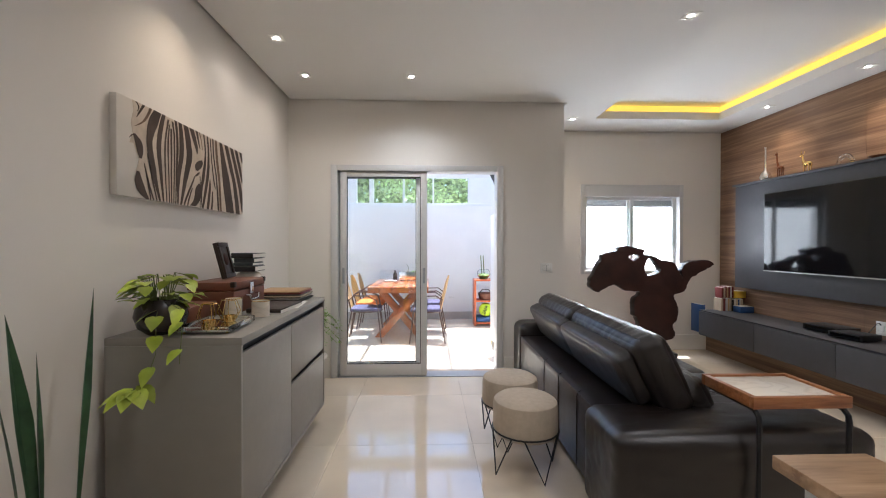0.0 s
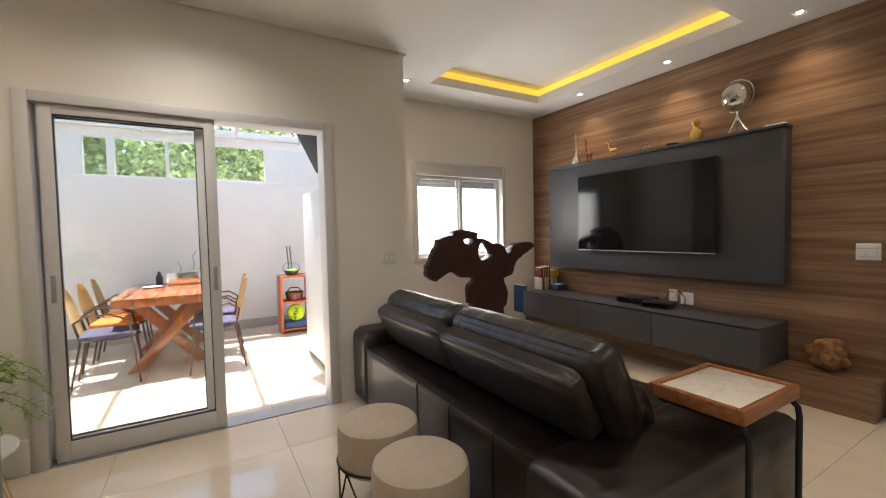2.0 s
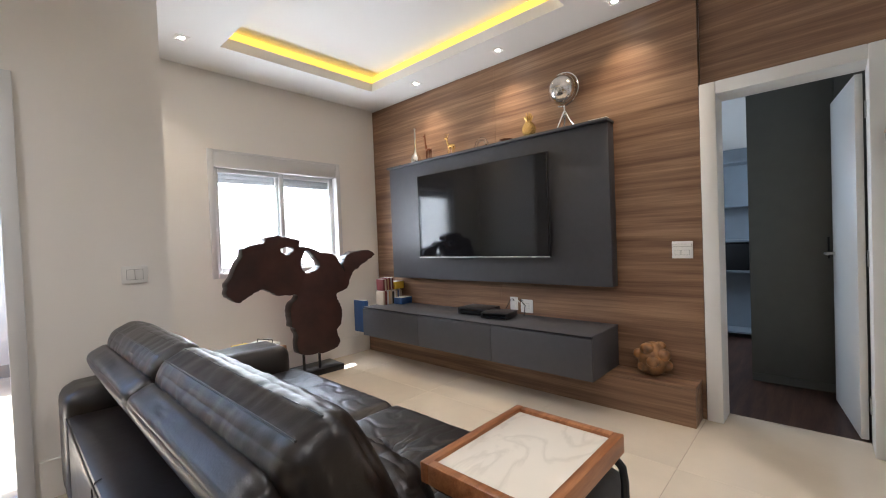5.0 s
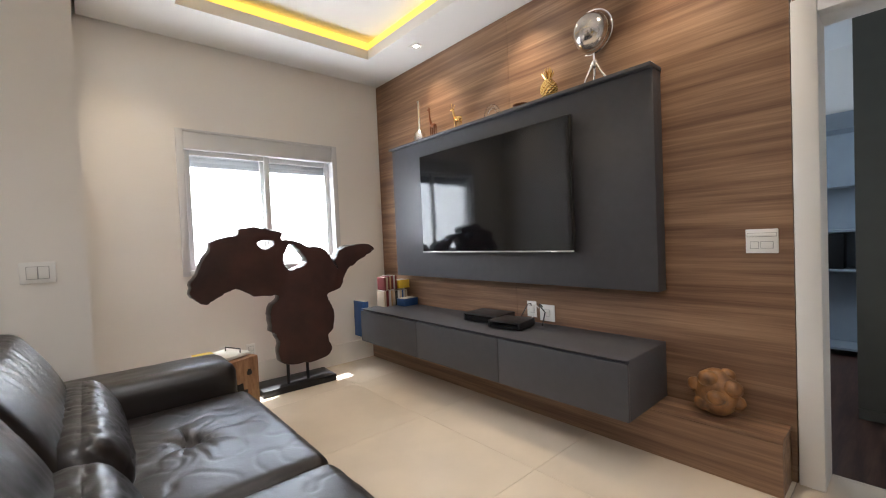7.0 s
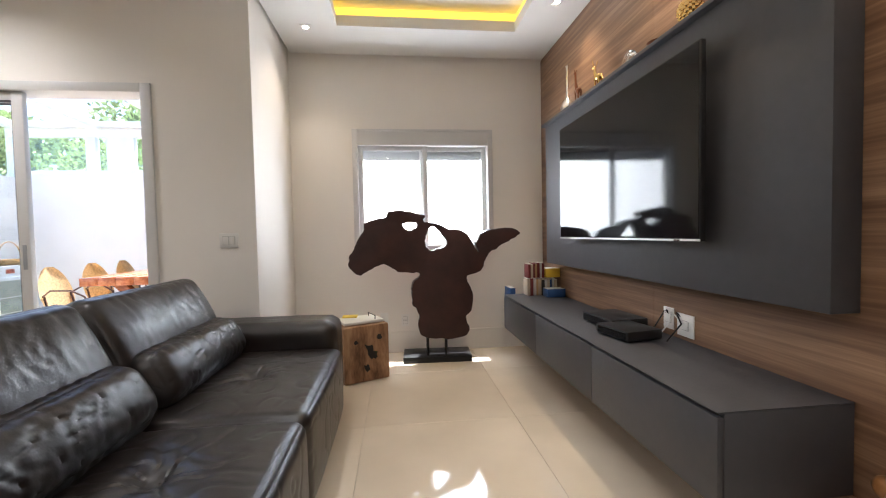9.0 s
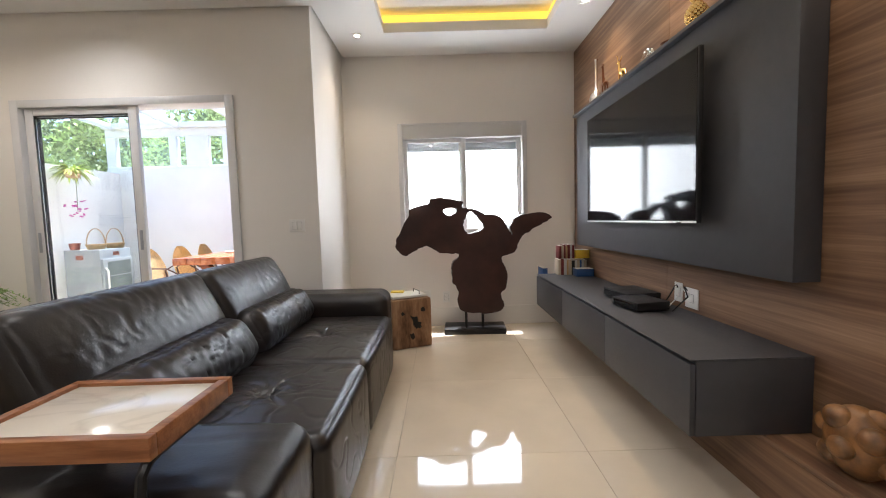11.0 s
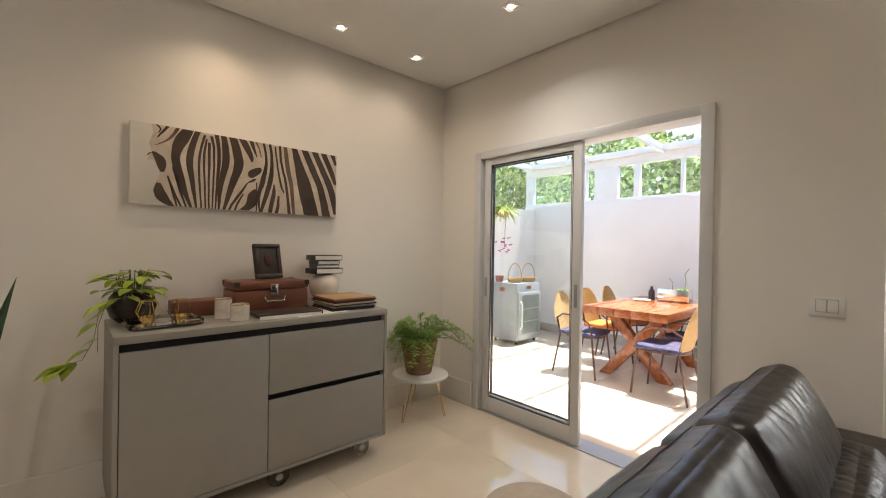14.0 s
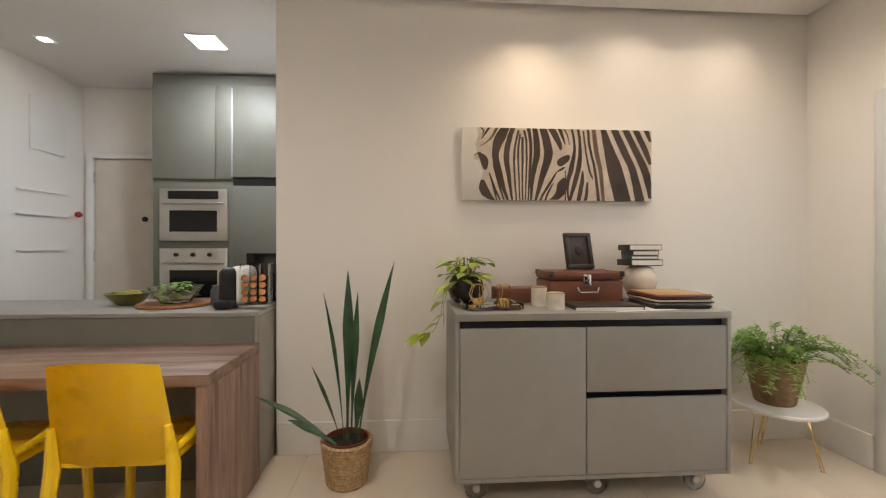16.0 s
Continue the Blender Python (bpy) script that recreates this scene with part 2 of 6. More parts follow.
def prism(outline, z0, z1, bm=None, bevel=0.0):
    """A plate with the outline in x and y."""
    one = bmesh.new()
    f = one.faces.new([one.verts.new((x, y, z0)) for x, y in outline])
    top = bmesh.ops.extrude_face_region(one, geom=[f])
    bmesh.ops.translate(one, vec=(0, 0, z1 - z0), verts=[v for v in top["geom"] if isinstance(v, bmesh.types.BMVert)])
    bmesh.ops.recalc_face_normals(one, faces=one.faces)
    if bevel:
        bmesh.ops.bevel(one, geom=list(one.edges), offset=bevel, segments=2, profile=0.5, affect="EDGES")
    return joined(bm, one)


def arc(cx, cy, r, a0, a1, n):
    return [(cx + r * math.cos(radians(a0 + (a1 - a0) * i / n)), cy + r * math.sin(radians(a0 + (a1 - a0) * i / n))) for i in range(n + 1)]


def part(name, bm, mat, parent=None, label="", smooth=True):
    data = bpy.data.meshes.new(name)
    bm.to_mesh(data)
    bm.free()
    data.materials.append(mat)
    ob = new(name, data)
    if smooth:
        data.shade_smooth()
        data.set_sharp_from_angle(angle=radians(35))
    if parent:
        ob.parent = parent
    if label:
        tagged(ob, label)
    return ob


def share(ob, m):
    """Another piece on the same mesh."""
    o = ob.copy()
    scene.collection.objects.link(o)
    o.matrix_basis = m
    return o


def thing(name, label, category, at=(0, 0, 0), turn=0, group=""):
    ob = new(name)
    ob.empty_display_size = 0.1
    ob.matrix_world = pose(*at, 0, 0, turn)
    return tagged(ob, label, category, group)


def structure(name, bm, mat, label="", category="", smooth=False):
    return tagged(part(name, bm, mat, smooth=smooth), label, category, kind="structure")

# ---- the setting ----
H = 2.82
WT = H + 0.30
LEFT, BACK, RIGHT, WIN = -1.22, 4.43, 4.005, 5.45

structure("floor_base", box(-3.2, 5.2, -2.2, 9.2, -0.12, -0.012), WALL, "pale concrete screed below the floor tiles", "floor")


def wall(name, label, boxes, mat=WALL):
    bm = None
    for b in boxes:
        bm = box(*b, bm=bm)
    return structure(name, bm, mat, label, "wall")


DX0, DX1, DZ = -0.758, 0.932, 2.138
wall("wall_left", "warm white painted plaster wall behind the sideboard", [(LEFT - 0.15, LEFT, 0.95, BACK + 0.15, 0, WT)])
wall("wall_door", "warm white painted wall round the sliding door", [
    (LEFT, DX0, BACK, BACK + 0.15, 0, WT), (DX1, 1.60, BACK, BACK + 0.15, 0, WT), (DX0, DX1, BACK, BACK + 0.15, DZ, WT)])
wall("wall_return", "warm white painted return wall beside the window", [(1.45, 1.60, BACK + 0.15, WIN + 0.15, 0, WT)])
WX0, WX1, WZ0, WZ1 = 2.19, 3.47, 1.02, 2.12
wall("wall_window", "warm white painted wall with the window", [
    (1.60, WX0, WIN, WIN + 0.15, 0, WT), (WX1, RIGHT + 0.15, WIN, WIN + 0.15, 0, WT),
    (WX0, WX1, WIN, WIN + 0.15, 0, WZ0), (WX0, WX1, WIN, WIN + 0.15, WZ1, WT)])
IY0, IY1, IZ = 1.30, 1.97, 2.10
wall("wall_tv", "plaster wall behind the walnut cladding", [
    (RIGHT + 0.06, RIGHT + 0.2, IY1, WIN, 0, WT), (RIGHT + 0.06, RIGHT + 0.2, IY0, IY1, IZ, WT), (RIGHT + 0.06, RIGHT + 0.2, 1.18, IY0, 0, WT)])
wall("wall_corridor", "white painted wall beside the bedroom door", [(3.06, 3.56, 1.03, 1.18, 0, WT), (3.56, 3.9, 1.03, 1.18, 2.12, WT), (3.9, RIGHT + 0.2, 1.03, 1.18, 0, WT)])
wall("wall_side", "warm white painted side wall", [(3.06, 3.2, -2.0, 1.03, 0, WT)])
wall("wall_rear", "warm white painted rear wall", [(-3.0, 3.2, -2.15, -2.0, 0, WT)])
wall("wall_kitchen", "white painted kitchen wall", [(-2.97, -2.82, -2.0, 1.1, 0, WT)])
wall("wall_kitchen_end", "white painted kitchen end wall", [(-2.82, LEFT - 0.15, 0.95, 1.1, 0, WT)])

# ceiling with a shadow gap at the walls and a raised tray
CX0, CX1, CY0, CY1 = 2.12, 3.585, 2.76, 4.90
G, LIP = 0.026, 0.085
bm = box(-3.0, LEFT, -2.15, 0.95, H, H + LIP)
box(LEFT, 1.58, -2.15, 0.95, H, H + LIP, bm=bm)
box(LEFT + G, 1.58, 0.95, BACK - G, H, H + LIP, bm=bm)
box(1.58, CX0, -2.15, BACK - G, H, H + LIP, bm=bm)
box(1.60 + G, CX0, BACK - G, WIN - G, H, H + LIP, bm=bm)
box(CX1, RIGHT + 0.2, -2.15, WIN - G, H, H + LIP, bm=bm)
box(CX0, CX1, -2.15, CY0, H, H + LIP, bm=bm)
box(CX0, CX1, CY1, WIN - G, H, H + LIP, bm=bm)
structure("ceiling", bm, CEIL, "white plaster ceiling with a raised tray", "ceiling")
structure("ceiling_tray", box(CX0 - 0.12, CX1 + 0.12, CY0 - 0.12, CY1 + 0.12, H + 0.175, H + 0.25), CEIL, "white raised tray ceiling", "ceiling")
structure("ceiling_slab", box(-3.0, RIGHT + 0.2, -2.15, WIN + 0.15, H + 0.30, H + 0.40), CEIL, "concrete slab above the ceiling", "ceiling")
for b in ((CX0 - 0.12, CX0 - 0.07, CY0 - 0.12, CY1 + 0.12), (CX1 + 0.07, CX1 + 0.12, CY0 - 0.12, CY1 + 0.12), (CX0 - 0.07, CX1 + 0.07, CY0 - 0.12, CY0 - 0.07), (CX0 - 0.07, CX1 + 0.07, CY1 + 0.07, CY1 + 0.12)):
    structure("tray_rim", box(*b, H + LIP, H + 0.175), CEIL, "white rim of the tray ceiling", "ceiling")
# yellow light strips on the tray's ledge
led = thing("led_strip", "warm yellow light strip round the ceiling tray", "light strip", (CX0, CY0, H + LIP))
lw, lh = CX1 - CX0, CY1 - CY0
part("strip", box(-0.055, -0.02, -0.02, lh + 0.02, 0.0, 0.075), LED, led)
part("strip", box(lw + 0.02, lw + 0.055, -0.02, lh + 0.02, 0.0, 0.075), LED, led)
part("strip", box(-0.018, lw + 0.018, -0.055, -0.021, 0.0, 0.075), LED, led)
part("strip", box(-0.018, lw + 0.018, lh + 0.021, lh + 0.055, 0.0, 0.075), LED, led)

# baseboards
BASE = material("baseboard_paint", (0.80, 0.77, 0.72), 0.45, vary=0.01)
for b in ((LEFT, LEFT + 0.016, 0.96, BACK, 0.0, 0.20), (LEFT + 0.016, DX0 - 0.05, BACK - 0.016, BACK, 0.0, 0.20), (DX1 + 0.05, 1.616, BACK - 0.016, BACK, 0.0, 0.20),
          (1.60, 1.616, BACK, WIN, 0.0, 0.20), (1.616, RIGHT, WIN - 0.016, WIN, 0.0, 0.20)):
    structure("baseboard", box(*b, bevel=0.004, seg=1), BASE, "tall white painted baseboard", "baseboard")

# cladding of the television wall
clad = structure("wall_cladding", box(RIGHT, RIGHT + 0.058, 2.065, 3.66, 0, H - 0.004), WALNUT, "walnut wood panelling with horizontal grain", "wall")
part("panel", box(RIGHT, RIGHT + 0.058, 3.663, WIN - 0.002, 0, H - 0.004), WALNUT, clad, smooth=False)
part("panel", box(RIGHT + 0.04, RIGHT + 0.058, 1.185, 2.06, 2.18, H - 0.004), WALNUT, clad, smooth=False)

# sliding door
door = tagged(new("door_1"), "white aluminium sliding glass door, half open to the patio", "sliding door", kind="structure")
fr = part("door_frame", box(DX0 - 0.035, DX0 + 0.03, BACK - 0.02, BACK + 0.16, 0, DZ + 0.03, 0.004), ALU, door)
part("door_frame", box(DX1 - 0.03, DX1 + 0.035, BACK - 0.02, BACK + 0.16, 0, DZ + 0.03, 0.004), ALU, door)
part("door_frame", box(DX0 + 0.03, DX1 - 0.03, BACK - 0.02, BACK + 0.16, DZ - 0.03, DZ + 0.03, 0.004), ALU, door)
part("door_track", box(DX0 + 0.03, DX1 - 0.03, BACK - 0.01, BACK + 0.16, -0.012, 0.008), ALUGREY, door)


def slide_panel(x0, x1, y, zt, stile):
    p = part("sliding_panel", box(x0, x0 + stile, y, y + 0.04, 0.012, zt, 0.004), ALU, door)
    part("stile", box(x1 - stile, x1, y, y + 0.04, 0.012, zt, 0.004), ALU, p)
    part("rail", box(x0 + stile, x1 - stile, y + 0.001, y + 0.039, 0.012, 0.13, 0.004), ALU, p)
    part("rail", box(x0 + stile, x1 - stile, y + 0.001, y + 0.039, zt - 0.055, zt, 0.004), ALU, p)
    for b in ((x0 + stile, x0 + stile + 0.006, 0.13, zt - 0.055), (x1 - stile - 0.006, x1 - stile, 0.13, zt - 0.055), (x0 + stile + 0.006, x1 - stile - 0.006, 0.13, 0.136), (x0 + stile + 0.006, x1 - stile - 0.006, zt - 0.061, zt - 0.055)):
        part("gasket", box(b[0], b[1], y + 0.006, y + 0.034, b[2], b[3]), BLACK, p, smooth=False)
    g = part("pane", box(x0 + stile + 0.006, x1 - stile - 0.006, y + 0.017, y + 0.023, 0.136, zt - 0.061), GLASS, p, smooth=False)
    g.visible_shadow = False
    return p


pulled = slide_panel(-0.70, 0.185, BACK + 0.005, DZ - 0.032, 0.065)
for x in (-0.668, 0.153):
    part("pull_plate", box(x - 0.012, x + 0.012, BACK + 0.001, BACK + 0.0045, 0.96, 1.12, 0.001), ALUGREY, pulled)
slide_panel(-0.725, 0.12, BACK + 0.075, DZ - 0.032, 0.05)

# window with its roller box
win = tagged(new("window_1"), "white aluminium sliding window with a roller shutter box", "window", kind="structure")
tx0, tx1, tz0, tz1 = 2.16, 3.505, 0.985, 2.14
for b in ((tx0, tx0 + 0.05, tz0, tz1), (tx1 - 0.05, tx1, tz0, tz1), (tx0 + 0.05, tx1 - 0.05, tz0, tz0 + 0.045), (tx0 + 0.05, tx1 - 0.05, tz1 - 0.02, tz1)):
    part("window_frame", box(b[0], b[1], WIN - 0.018, WIN + 0.13, b[2], b[3], 0.004), ALU, win)
part("shutter_box", box(tx0 + 0.05, tx1 - 0.05, WIN - 0.012, WIN + 0.13, 1.985, tz1 - 0.02, 0.004), ALU, win)
SHUT = material("grey_shutter_slats", (0.42, 0.43, 0.45), 0.5, vary=0.03)
for i in range(4):
    part("shutter_slat", box(tx0 + 0.05, tx1 - 0.05, WIN + 0.10, WIN + 0.115, 1.862 + 0.04 * i, 1.9035 + 0.04 * i, 0.004), SHUT, win)
xm = (tx0 + tx1) / 2
for x0, x1, yy in ((tx0 + 0.05, xm + 0.036, WIN + 0.03), (xm - 0.036, tx1 - 0.05, WIN + 0.065)):
    s = part("sash", box(x0, x0 + 0.045, yy, yy + 0.03, tz0 + 0.045, 1.985, 0.003), ALU, win)
    part("stile", box(x1 - 0.045, x1, yy, yy + 0.03, tz0 + 0.045, 1.985, 0.003), ALU, s)
    part("rail", box(x0 + 0.045, x1 - 0.045, yy, yy + 0.03, tz0 + 0.045, tz0 + 0.09, 0.003), ALU, s)
    part("rail", box(x0 + 0.045, x1 - 0.045, yy, yy + 0.03, 1.945, 1.985, 0.003), ALU, s)
    g = part("pane", box(x0 + 0.045, x1 - 0.045, yy + 0.012, yy + 0.018, tz0 + 0.09, 1.945), GLASS, s, smooth=False)
    g.visible_shadow = False

# bedroom door and what shows behind it
idoor = tagged(new("door_2"), "white painted bedroom door standing open in its frame", "door", kind="structure")
for b in ((1.97, 2.06, 0, 2.18), (1.215, 1.30, 0, 2.18), (1.30, 1.97, 2.10, 2.18)):
    part("door_frame", box(RIGHT - 0.015, RIGHT + 0.21, b[0], b[1], b[2], b[3], 0.006), WHITE, idoor)
leaf = part("door_leaf", moved(box(0, 0.66, 0, 0.035, 0.008, 2.09, 0.003), pose(RIGHT + 0.215, 1.31, 0, 0, 0, 8)), WHITE, idoor)
STEEL = material("satin_steel", (0.55, 0.54, 0.52), 0.3, metal=1.0, vary=0.03)
for z in (0.22, 1.05, 1.88):
    part("hinge", box(RIGHT + 0.15, RIGHT + 0.208, 1.30, 1.306, z - 0.045, z + 0.045), STEEL, idoor)
part("door_handle", moved(tube([(0.60, 0.035, 1.05), (0.60, 0.085, 1.05), (0.50, 0.085, 1.05)], 0.009), pose(RIGHT + 0.215, 1.31, 0, 0, 0, 8)), STEEL, idoor)
DARKPANEL = material("dark_olive_laminate", (0.105, 0.102, 0.085), 0.55, vary=0.05, scale=8)
DARKFLOOR = wood("dark_laminate_floor", (0.03, 0.014, 0.009), (0.06, 0.028, 0.018), (0.10, 0.05, 0.03), "X", 0.4, 12, 2)
structure("floor_bedroom", box(RIGHT + 0.2, 7.0, 0.0, 3.6, -0.02, -0.004), DARKFLOOR, "dark reddish wood floor of the bedroom", "floor")
wall("wall_bedroom", "grey-white bedroom walls", [(7.0, 7.1, 0, 3.6, 0, H), (RIGHT + 0.2, 7.0, 3.6, 3.7, 0, H), (RIGHT + 0.2, 7.0, -0.1, 0, 0, H)])
structure("ceiling_bedroom", box(RIGHT + 0.2, 7.1, -0.1, 3.7, H, H + 0.1), CEIL, "white bedroom ceiling", "ceiling")
wd = thing("wardrobe", "tall dark olive wardrobe in the bedroom", "wardrobe", (5.05, 1.415, 0))
part("carcass", box(0.022, 0.60, -0.515, 0.515, 0.0, 2.78, 0.003), DARKPANEL, wd)
part("plinth", box(0.004, 0.0215, -0.515, 0.515, 0.0, 0.06), DARKPANEL, wd, smooth=False)
for y0, y1 in ((-0.515, -0.002), (0.002, 0.515)):
    leaf_ = part("wardrobe_door", box(0.0, 0.020, y0, y1, 0.064, 2.776, 0.002), DARKPANEL, wd)
    yk = y1 - 0.04 if y0 < -0.1 else y0 + 0.04
    part("grip", box(-0.012, -0.0005, yk - 0.006, yk + 0.006, 1.0, 1.16, 0.002), BLACK, leaf_)

# patio
PY = 7.78
wall("wall_patio", "white rendered patio wall below a window band", [(-2.75, 5.2, PY, PY + 0.15, 0, 2.08)], OUTWALL)
wall("wall_patio_left", "white rendered low wall of the patio", [(-2.70, -2.55, BACK + 0.15, PY, 0, 2.02)], OUTWALL)
wall("wall_patio_right", "white rendered patio end wall", [(5.1, 5.25, WIN + 0.15, PY, 0, 2.6)], OUTWALL)
structure("ground", box(-60, 60, -60, 60, -0.4, -0.14), material("outdoor_soil", (0.12, 0.13, 0.07), 0.9, vary=0.3), "grassy ground round the house", "ground")

# ---- living room things ----
def pillow(sx, sy, sz, n=12, r=0.05, wrinkle=0.006, seed=0.0, freq=5.0, stretch=(1, 1, 1), buttons=(), puff=0.0, gather=0.0):
    """A stuffed leather block with soft edges and creases; centre at the origin."""
    bm = bmesh.new()
    bmesh.ops.create_cube(bm, size=2)
    bmesh.ops.subdivide_edges(bm, edges=list(bm.edges), cuts=n, use_grid_fill=True)
    a = (sx / 2, sy / 2, sz / 2)
    r = min(r, 0.98 * min(a))
    for v in bm.verts:
        u = v.co.copy()
        p = Vector([u[k] * a[k] for k in range(3)])
        c = Vector([max(-(a[k] - r), min(a[k] - r, p[k])) for k in range(3)])
        d = (p - c).normalized()
        co = c + d * r
        w = Vector([co[k] * stretch[k] * freq for k in range(3)]) + Vector((seed, seed * 0.7, seed * 1.3))
        h = noise.noise(w) * 0.4 + noise.noise(w * 2.3) * 0.25 - 0.8 * max(0.0, 0.11 - abs(noise.noise(w * 1.6 + Vector((7, 3, 1))))) / 0.11
        fall = (1 - u.x ** 4) * (1 - u.y ** 4) if abs(u.z) > 0.99 else ((1 - u.y ** 4) * (1 - u.z ** 4) if abs(u.x) > 0.99 else (1 - u.x ** 4) * (1 - u.z ** 4))
        if gather:
            fall = max(0.0, 1 - u.y ** 6) * max(0.0, 1 - u.z ** 2) if abs(u.x) > 0.99 else 0.0
            fold = noise.noise(Vector((seed, co.y * 15 + 1.5 * noise.noise(co * 6), u.z * 1.2)))
            h -= gather / wrinkle * max(0.0, 0.22 - abs(fold)) / 0.22 * (0.15 + abs(u.z) ** 1.5) * max(0.0, 1 - u.y ** 8)
        v.co = co + d * (h * wrinkle * (0.35 + 0.65 * fall) + puff * fall)
    for bx, by in buttons:
        for v in bm.verts:
            if v.co.z > 0.2 * sz:
                q = math.hypot(v.co.x - bx, v.co.y - by)
                ang = math.atan2(v.co.y - by, v.co.x - bx)
                turn = ang + 0.5 * noise.noise(Vector((ang * 1.5, q * 7, seed)))
                ridge = max(0.0, 1 - 2.4 * abs(math.sin(turn * 4.5 + seed))) + 0.6 * max(0.0, 1 - 2.4 * abs(math.sin(turn * 3.0 + seed * 2 + 1)))
                reach = 0.15 + 0.06 * noise.noise(Vector((math.cos(ang) * 2, math.sin(ang) * 2, seed)))
                v.co.z -= 0.034 * math.exp(-((q / 0.045) ** 2)) + 0.010 * ridge * math.exp(-((q / reach) ** 2)) * min(1, q / 0.03)
    return bm


def put(bm, x, y, z, rx=0, ry=0, rz=0):
    return moved(bm, pose(x, y, z, rx, ry, rz))


SB = Vector((1.6, 3.1, 0))
sofa = thing("sofa", "dark brown leather sofa with raised sliding backrests and tufted seats", "sofa", SB)


def over(bm, x0, length, n=24):
    """A line along y over the top of a cushion at x0, following its height."""
    near = [v.co.copy() for v in bm.verts if abs(v.co.x - x0) < 0.012 and v.co.z > 0]
    out = []
    for k in range(n + 1):
        y = length * (k / n - 0.5)
        z = max(p.z for p in sorted(near, key=lambda p: abs(p.y - y))[:4])
        out.append(Vector((x0, y, z)))
    level = [out[0].z] + [(out[i - 1].z + out[i].z + out[i + 1].z) / 3 for i in range(1, n)] + [out[-1].z]
    return [Vector((p.x, p.y, z + 0.0008)) for p, z in zip(out, level)]


def sofa_part(name, bm, label="", parent=None):
    return part(name, moved(bm, Matrix.Translation(-SB)), LEATHER, parent or sofa, label)


sofa_part("base", box(1.10, 2.12, 2.34, 4.05, 0.05, 0.26, 0.02))
sofa_part("back_platform", put(pillow(0.50, 1.76, 0.46, 14, 0.03, 0.004, 1.0), 1.315, 3.19, 0.275))
sofa_part("armrest", put(pillow(1.10, 0.33, 0.56, 18, 0.07, 0.005, 2.0, puff=0.006), 1.615, 4.215, 0.325), "rounded leather armrest")
sofa_part("low_armrest", put(pillow(1.165, 0.41, 0.49, 24, 0.06, 0.007, 3.0, 8, puff=0.008), 1.5875, 2.125, 0.293), "low flat leather armrest")
for i, (y0, y1) in enumerate(((2.33, 3.06), (3.065, 4.045))):
    yc, yl = (y0 + y1) / 2, y1 - y0
    sofa_part("seat_cushion", put(pillow(0.66, yl, 0.40, 84, 0.05, 0.005, 4.0 + i, 5.0, buttons=((-0.02, 0.0),), puff=0.014), 1.875, yc, 0.255), "tufted leather seat cushion")
for i, (y0, y1) in enumerate(((2.19, 3.155), (3.17, 4.045))):
    yc, yl = (y0 + y1) / 2, y1 - y0
    cut = 0.05 if i == 0 else 0.0
    sofa_part("backrest", put(pillow(0.11, yl - cut, 0.285, 24, 0.035, 0.004, 8.0 + i, puff=0.008), 1.247, yc + cut / 2, 0.672, 0, -27, 0), "leather back of the backrest")
    head = pillow(0.165, yl + 0.02, 0.43, 72, 0.062, 0.0035, 12.0 + i, 6.0, (1, 2.0, 0.5), puff=0.036, gather=0.007)
    seams = tube(over(head, -0.03, yl - 0.06), 0.003, 5)
    tube(over(head, 0.035, yl - 0.06), 0.0022, 5, seams)
    hc = sofa_part("head_cushion", put(head, 1.375, yc, 0.70, 0, -26, 0), "puffed leather head cushion")
    sofa_part("seam", put(seams, 1.375, yc, 0.70, 0, -26, 0), "raised stitched seam", hc)
    sofa_part("lumbar_cushion", put(pillow(0.18, yl - 0.03, 0.27, 72, 0.088, 0.006, 16.0 + i, 7, (1, 2.2, 0.8), puff=0.030, gather=0.011), 1.548, yc, 0.555, 0, -28, 0), "creased leather lumbar cushion")
for y in (2.57, 2.91, 3.245):
    sofa_part("seam", tube([(1.0635, y, 0.07), (1.0625, y, 0.30), (1.0635, y, 0.48), (1.072, y, 0.499), (1.09, y, 0.506)], 0.0028, 5), "raised stitched seam")
sofa_part("piping", tube([(1.067, 2.34, 0.497), (1.064, 3.2, 0.499), (1.067, 4.04, 0.497)], 0.0035, 6), "stitched piping")
for y in (1.95, 4.2):
    for x in (1.15, 2.05):
        part("foot", moved(box(x - 0.03, x + 0.03, y - 0.03, y + 0.03, 0.0, 0.05, 0.004), Matrix.Translation(-SB)), BLACK, sofa)

# sideboard on castors
SD = Vector((-0.89, 2.70, 0))
side = thing("sideboard", "taupe laminate sideboard on clear castors with a door and two drawers", "sideboard", SD)


def sp(name, b, mat=TAUPE, bev=0.003, label="", parent=None):
    return part(name, moved(box(*b, bevel=bev), Matrix.Translation(-SD)), mat, parent or side, label)


sx0, sx1, sy0, sy1, szb, szt = LEFT + 0.05, -0.60, 1.995, 3.395, 0.132, 0.955
sp("top", (sx0, sx1 + 0.004, sy0, sy1, szt - 0.035, szt))
sp("side_panel", (sx0, sx1, sy0, sy0 + 0.02, szb, szt - 0.035))
sp("side_panel", (sx0, sx1, sy1 - 0.02, sy1, szb, szt - 0.035))
sp("bottom_panel", (sx0, sx1, sy0 + 0.02, sy1 - 0.02, szb, szb + 0.02))
sp("back_panel", (sx0, sx0 + 0.015, sy0 + 0.02, sy1 - 0.02, szb + 0.02, szt - 0.035))
sp("inner_body", (sx0 + 0.015, sx1 - 0.04, sy0 + 0.02, sy1 - 0.02, szb + 0.02, szt - 0.035), BLACK)
ym = 2.645
